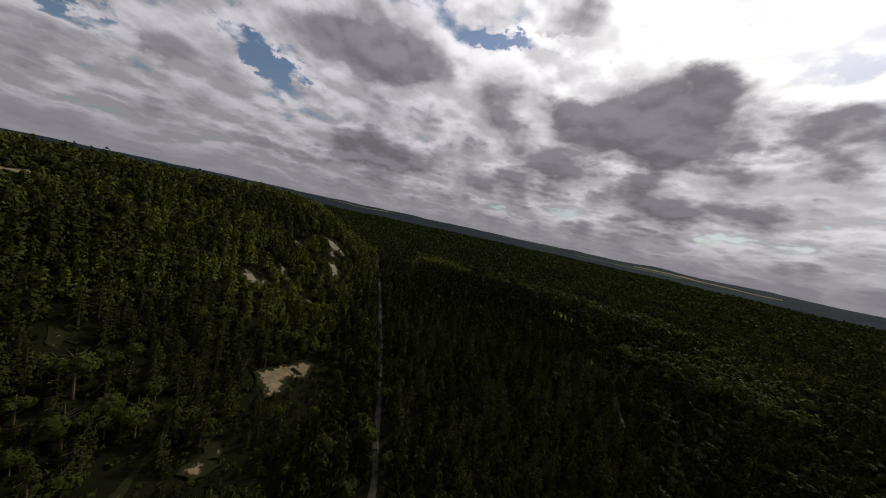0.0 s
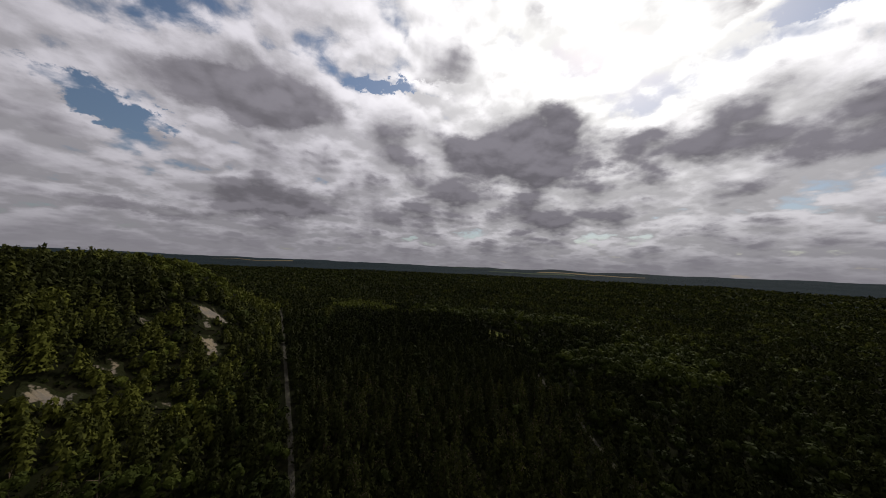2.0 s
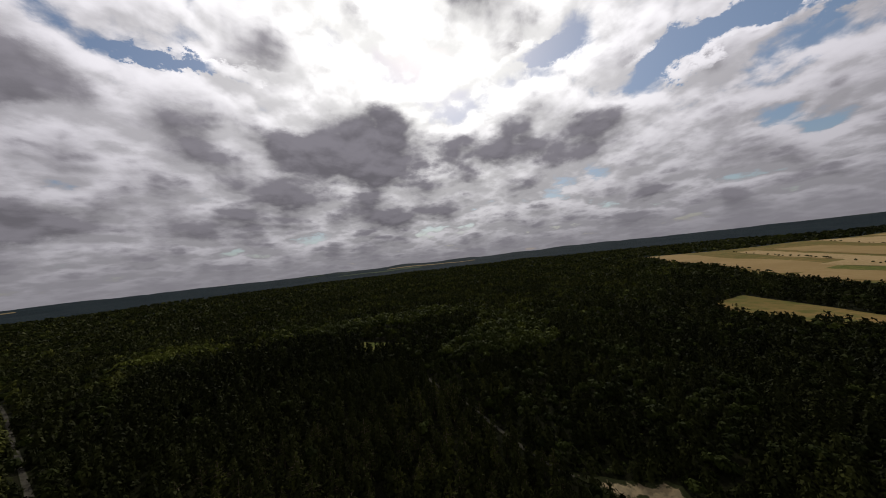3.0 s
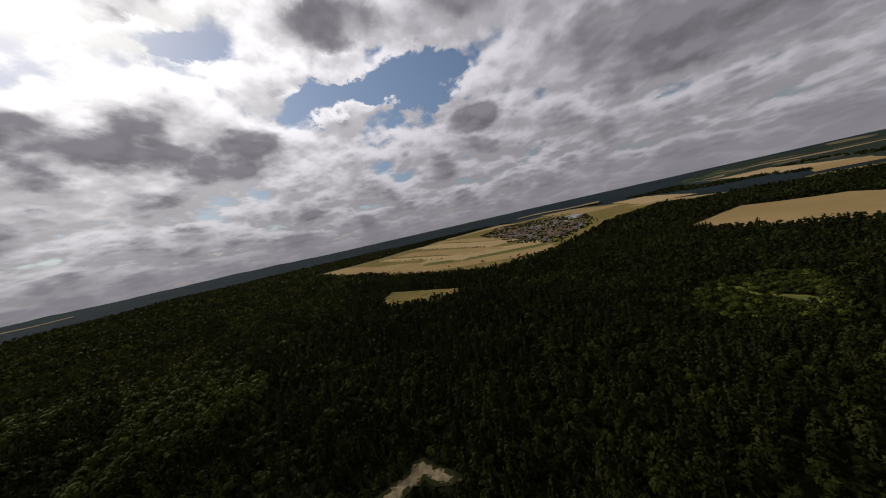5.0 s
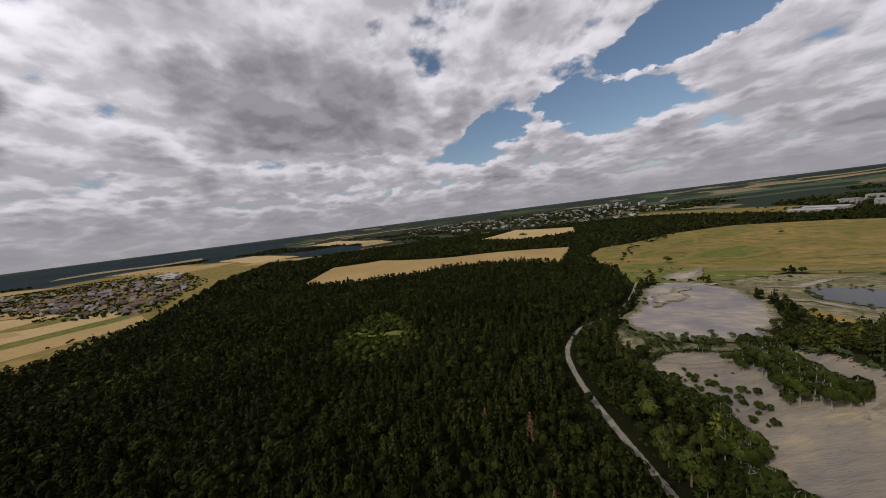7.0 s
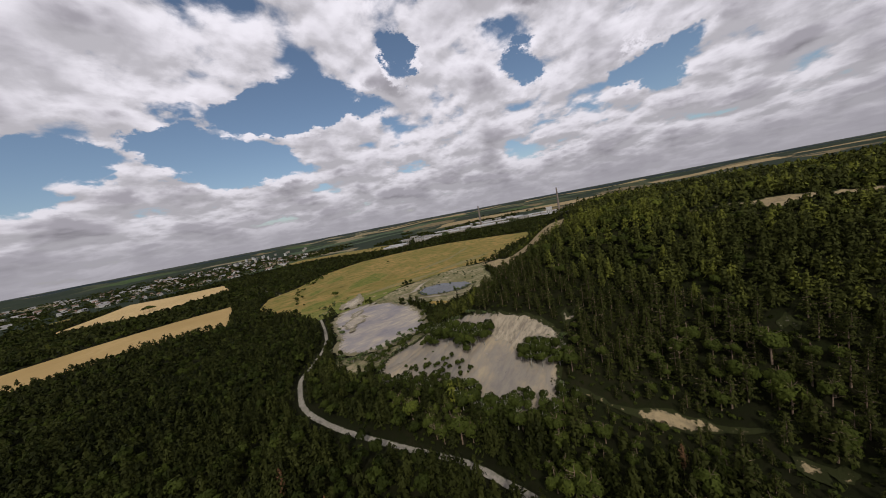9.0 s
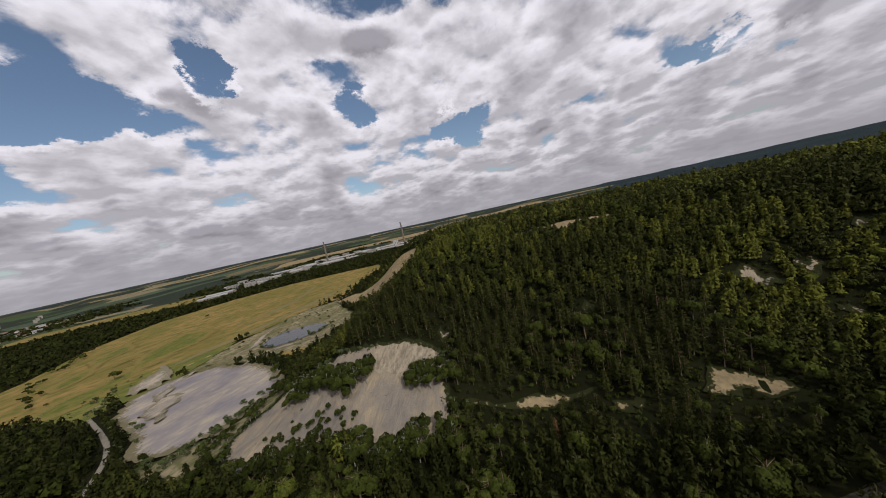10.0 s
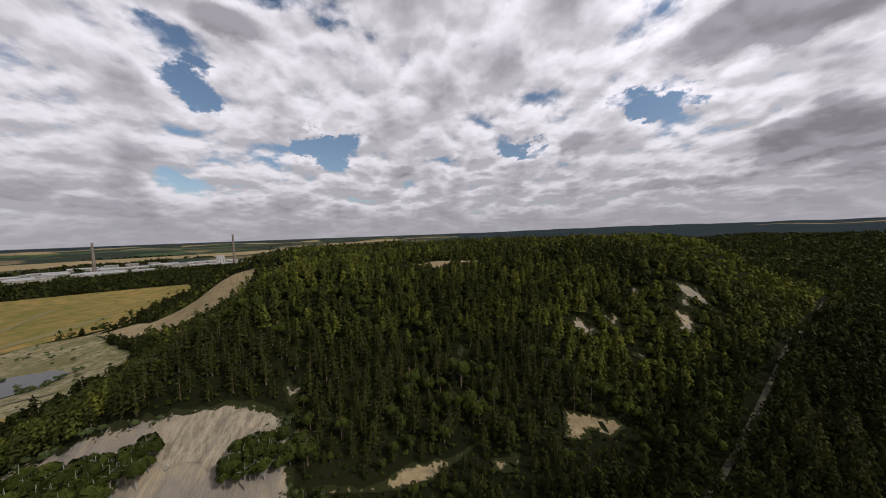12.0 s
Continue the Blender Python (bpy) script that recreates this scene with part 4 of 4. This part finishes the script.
plant_trees(DEADS, [(76, -14, 12), (59, -12.5, 12), (52, 12, 9), (38, 27, 8), (64, -39, 10), (60, 32, 8.5), (-12, 55, 8)], 6)
LONE = models("field_tree", True, [(17, 19), (14, 15)], 420, 1.1, LEAF, BARK, "dark round tree standing in a wheat field", "tree", "field trees", 500)
plant_trees(LONE, [(122, -1000, 18), (133, -1008, 15), (116, -1012, 14), (-110, -400, 12), (-350, -600, 8)], 7)
HEDGE = models("hedge_tree", True, [(6, 6), (5, 5)], 60, 1.0, LEAF, BARK, "round hedge tree between the fields", "tree", "hedge trees", 600)
plant_trees(HEDGE, along([(775, 160), (1440, 610)], 30, 3, 4, 7, 9) + along([(800, 0), (1420, 330)], 22, 3, 4, 7, 10) + along([(1000, -120), (1900, 200)], 34, 3, 4, 7, 11)
            + along([(620, -215), (735, 45)], 12, 2, 4, 7, 12) + along([(1650, -800), (2500, -900)], 26, 4, 5, 8, 13) + along([(440, 30), (640, 110)], 26, 6, 5, 9, 14)
            + along([(-105, -565), (-333, -853)], 34, 7, 5, 9, 16) + along([(-60, -420), (-105, -565)], 14, 5, 3, 7, 17)
            + along([(-174, -300), (-420, -310), (-660, -375)], 18, 8, 2, 4, 15), 8)

# ---- buildings ----
PLASTER = material("pale_plaster", [(0.20, 0.18, 0.155), (0.27, 0.245, 0.21), (0.15, 0.135, 0.12)], (30, 2))
WHITE = material("white_wall", [(0.27, 0.262, 0.25), (0.36, 0.35, 0.335), (0.21, 0.205, 0.20)], (30, 2))
BRICKRED = material("red_tiles", [(0.125, 0.082, 0.066), (0.17, 0.11, 0.085), (0.10, 0.072, 0.062)], (25, 1))
SLATE = material("grey_roof", [(0.16, 0.155, 0.16), (0.22, 0.21, 0.21), (0.12, 0.12, 0.125)], (25, 1))
METAL = material("pale_sheet_roof", [(0.19, 0.19, 0.195), (0.28, 0.275, 0.27), (0.14, 0.14, 0.145)], (40, 3), rough=0.5)
CONCRETE = material("concrete", [(0.20, 0.185, 0.17), (0.26, 0.24, 0.22), (0.16, 0.15, 0.14)], (12, 1.5))
GLASS = material("dark_glass", [(0.03, 0.035, 0.04), (0.05, 0.055, 0.06), (0.03, 0.03, 0.035)], (8, 1), rough=0.15)


def box(bm, x0, y0, z0, x1, y1, z1):
    v = [bm.verts.new(p) for p in ((x0, y0, z0), (x1, y0, z0), (x1, y1, z0), (x0, y1, z0), (x0, y0, z1), (x1, y0, z1), (x1, y1, z1), (x0, y1, z1))]
    for f in ((3, 2, 1, 0), (4, 5, 6, 7), (0, 1, 5, 4), (1, 2, 6, 5), (2, 3, 7, 6), (3, 0, 4, 7)):
        bm.faces.new([v[i] for i in f])


def house(name, ln, wd, wall_h, roof_h, wall_mat, roof_mat, floors=1, bays=0, chimney=True):
    """Walls with gables, an overhanging pitched roof, windows and a chimney."""
    root = new(name)
    bm = bmesh.new()
    a, b = ln / 2, wd / 2
    lo = [bm.verts.new(p) for p in ((-a, -b, -1), (a, -b, -1), (a, b, -1), (-a, b, -1))]
    hi = [bm.verts.new(p) for p in ((-a, -b, wall_h), (a, -b, wall_h), (a, b, wall_h), (-a, b, wall_h))]
    top = [bm.verts.new((-a, 0, wall_h + roof_h)), bm.verts.new((a, 0, wall_h + roof_h))]
    bm.faces.new((lo[0], lo[1], hi[1], hi[0]))
    bm.faces.new((lo[2], lo[3], hi[3], hi[2]))
    bm.faces.new((lo[1], lo[2], hi[2], top[1], hi[1]))
    bm.faces.new((lo[3], lo[0], hi[0], top[0], hi[3]))
    walls = part("wall", bm, wall_mat, root)
    bm = bmesh.new()
    o = 0.5
    for s in (-1, 1):
        drop = roof_h * o / b
        p = [(-a - o, s * (b + o), wall_h - drop), (a + o, s * (b + o), wall_h - drop), (a + o, 0, wall_h + roof_h), (-a - o, 0, wall_h + roof_h)]
        q = [bm.verts.new(c) for c in p] + [bm.verts.new((c[0], c[1], c[2] + 0.3)) for c in p]
        for f in ((0, 1, 2, 3), (4, 5, 6, 7), (0, 1, 5, 4), (1, 2, 6, 5), (2, 3, 7, 6), (3, 0, 4, 7)):
            bm.faces.new([q[i] for i in f])
    bmesh.ops.recalc_face_normals(bm, faces=bm.faces[:])
    cover = part("roof", bm, roof_mat, root)
    if chimney:
        bm = bmesh.new()
        box(bm, a * 0.3, -0.5, wall_h + roof_h * 0.6, a * 0.3 + 1.0, 0.5, wall_h + roof_h + 1.2)
        part("chimney", bm, BRICKRED, cover)
    for s in (-1, 1):
        for fl in range(floors if bays else 0):
            for i in range(bays):
                bm = bmesh.new()
                x = -a + ln * (i + 0.5) / bays
                box(bm, x - 1.6, s * b - 0.04, 2.0 + 4 * fl, x + 1.6, s * b + 0.06, 4.2 + 4 * fl)
                part("window", bm, GLASS, walls)
    return root


def settle(models_, spots, seed, turn=None):
    r = random.Random(seed)
    used = set()
    for x, y in spots:
        m = models_[r.randrange(len(models_))]
        place = pose(x, y, float(height(x, y)), 0, 0, (turn if turn is not None else r.choice((20, 110, 65, 155))) + r.uniform(-8, 8))
        if m.name in used:
            copy_thing(m, place)
        else:
            used.add(m.name)
            m.matrix_basis = place


def spread(poly, n, gap, seed):
    r = random.Random(seed)
    p = np.array(poly, float)
    lo, hi = p.min(0), p.max(0)
    out = []
    tries = 0
    while len(out) < n and tries < 20000:
        tries += 1
        x, y = r.uniform(lo[0], hi[0]), r.uniform(lo[1], hi[1])
        if inside(poly, x, y) > 5 and all((x - a) ** 2 + (y - b) ** 2 > gap * gap for a, b in out):
            out.append((x, y))
    return out


COTTAGES = []
for ln, wd, wh, rh, wm, rm in ((13, 9, 4, 4, PLASTER, BRICKRED), (16, 9, 5.5, 4, WHITE, BRICKRED), (11, 9, 4, 4.5, PLASTER, SLATE), (24, 11, 5, 4, PLASTER, BRICKRED), (14, 10, 6, 4, WHITE, SLATE)):
    COTTAGES.append(tagged(house("house", ln, wd, wh, rh, wm, rm), "plastered village house with a %s pitched roof" % ("red-tiled" if rm is BRICKRED else "grey"), "house", "houses of the village"))
settle(COTTAGES, spread([(740, -225), (930, -205), (1150, -240), (1500, -250), (1400, -560), (1000, -470)], 96, 33, 3) + spread(VILLAGE, 70, 30, 4), 9)
TOWNHOUSES = []
for ln, wd, wh, rh, wm, rm, fl in ((15, 10, 6, 4, PLASTER, BRICKRED, 2), (20, 11, 7, 4, WHITE, BRICKRED, 2), (17, 12, 6, 4, PLASTER, SLATE, 2), (26, 12, 9, 3, WHITE, SLATE, 3)):
    TOWNHOUSES.append(tagged(house("town_house", ln, wd, wh, rh, wm, rm, fl), "pale town house with a %s roof among trees" % ("red-tiled" if rm is BRICKRED else "dark"), "house", "houses of the town"))
settle(TOWNHOUSES, spread(TOWN, 280, 30, 5), 10)
BLOCK = [tagged(house("apartment_block", 60, 13, 22, 0.8, WHITE, SLATE, 4, 6, False), "long white apartment block at the town's edge", "building", "apartment blocks"),
         tagged(house("apartment_block", 40, 14, 17, 0.8, PLASTER, SLATE, 3, 5, False), "pale apartment block at the town's edge", "building", "apartment blocks")]
settle(BLOCK, spread([(-900, -2600), (-300, -2500), (-350, -3000), (-1000, -3000)], 16, 70, 6), 11, 70)
HALLS = [tagged(house("factory_hall", 85, 28, 9, 3, PLASTER, METAL, 1, 5, False), "long pale factory hall with a sheet-metal roof", "factory", "halls of the factory"),
         tagged(house("factory_hall", 55, 22, 8, 2.5, CONCRETE, METAL, 1, 4, False), "grey concrete factory hall", "factory", "halls of the factory"),
         tagged(house("factory_hall", 36, 18, 15, 1.5, CONCRETE, SLATE, 3, 3, False), "tall grey factory building", "factory", "halls of the factory")]
settle(HALLS, [(x, y) for x, y, h in along(FACTORY_LINE, 26, 14, 0, 1, 21) + along([(x - 90, y - 80, ) for x, y in FACTORY_LINE], 20, 26, 0, 1, 22) + along([(x - 190, y - 140) for x, y in FACTORY_LINE], 16, 30, 0, 1, 23)], 12, 120)
settle([tagged(house("preparation_tower", 26, 20, 38, 2, WHITE, METAL, 7, 3, False), "tall white factory tower block", "factory")], [(-1265, -590)], 13, 120)
settle([tagged(house("farm_hall", 60, 22, 7, 3, WHITE, METAL, 1, 4, False), "long white farm hall at the village's edge", "barn", "farm halls"),
        tagged(house("farm_hall", 44, 18, 6, 3, WHITE, METAL, 1, 4, False), "white farm hall at the village's edge", "barn", "farm halls")],
       [(1420, -640), (1490, -700), (1350, -600), (1560, -690), (1640, -760)], 14, 200)


STACK = material("weathered_brick", [(0.13, 0.105, 0.09), (0.17, 0.14, 0.12), (0.10, 0.085, 0.075)], (15, 2))
STONE = material("clay_boulder", [(0.15, 0.135, 0.12), (0.22, 0.20, 0.17), (0.11, 0.10, 0.09)], (3, 0.5), bump=0.5)


def boulder(seed):
    r = random.Random(seed)
    bm = bmesh.new()
    bmesh.ops.create_icosphere(bm, subdivisions=2, radius=1.0)
    for v in bm.verts:
        v.co *= 0.8 + 0.35 * noise.noise(v.co * 1.3 + Vector((seed, 0, 0)))
        v.co.z = max(v.co.z * 0.7, -0.3)
    me = bpy.data.meshes.new("boulder")
    bm.to_mesh(me)
    bm.free()
    me.materials.append(STONE)
    return tagged(new("boulder", me), "lump of hard clay lying on the quarry slope", "rock", "boulders of the quarry")


def boulders():
    r = random.Random(8)
    kinds = [boulder(i) for i in range(3)]
    spots_ = []
    while len(spots_) < 60:
        x, y = r.uniform(-60, 12), r.uniform(-100, 24)
        if inside(PIT_FACE, x, y) > 2 or inside(PIT_CLIFF, x, y) > 1:
            spots_.append((x, y))
    for i, (x, y) in enumerate(spots_):
        s = r.uniform(0.25, 0.75)
        m = pose(x, y, float(height(x, y)) + 0.5, 0, 0, r.uniform(0, 360))
        ob = kinds[i] if i < 3 else copy_thing(kinds[i % 3], m)
        ob.matrix_basis = m
        ob.scale = (s * r.uniform(0.8, 1.5), s, s)


boulders()


def chimney_stack(x, y, tall, rad):
    """A tapering concrete stack with a rim and dark bands."""
    root = tagged(new("factory_chimney"), "tall slender concrete factory chimney", "chimney", "factory chimneys")
    root.location = (x, y, float(height(x, y)))
    bm = bmesh.new()
    stick(bm, (0, 0, -1), (0, 0, tall), rad, rad * 0.55, 16)
    part("shaft", bm, STACK, root)
    for z in (tall * 0.97, tall * 0.80):
        bm = bmesh.new()
        k = rad * (1 - 0.45 * z / tall) + 0.35
        stick(bm, (0, 0, z), (0, 0, z + 2.2), k, k, 16)
        part("band", bm, SLATE, root)


chimney_stack(-1262, -540, 122, 5.2)
chimney_stack(-1120, -890, 105, 5.0)
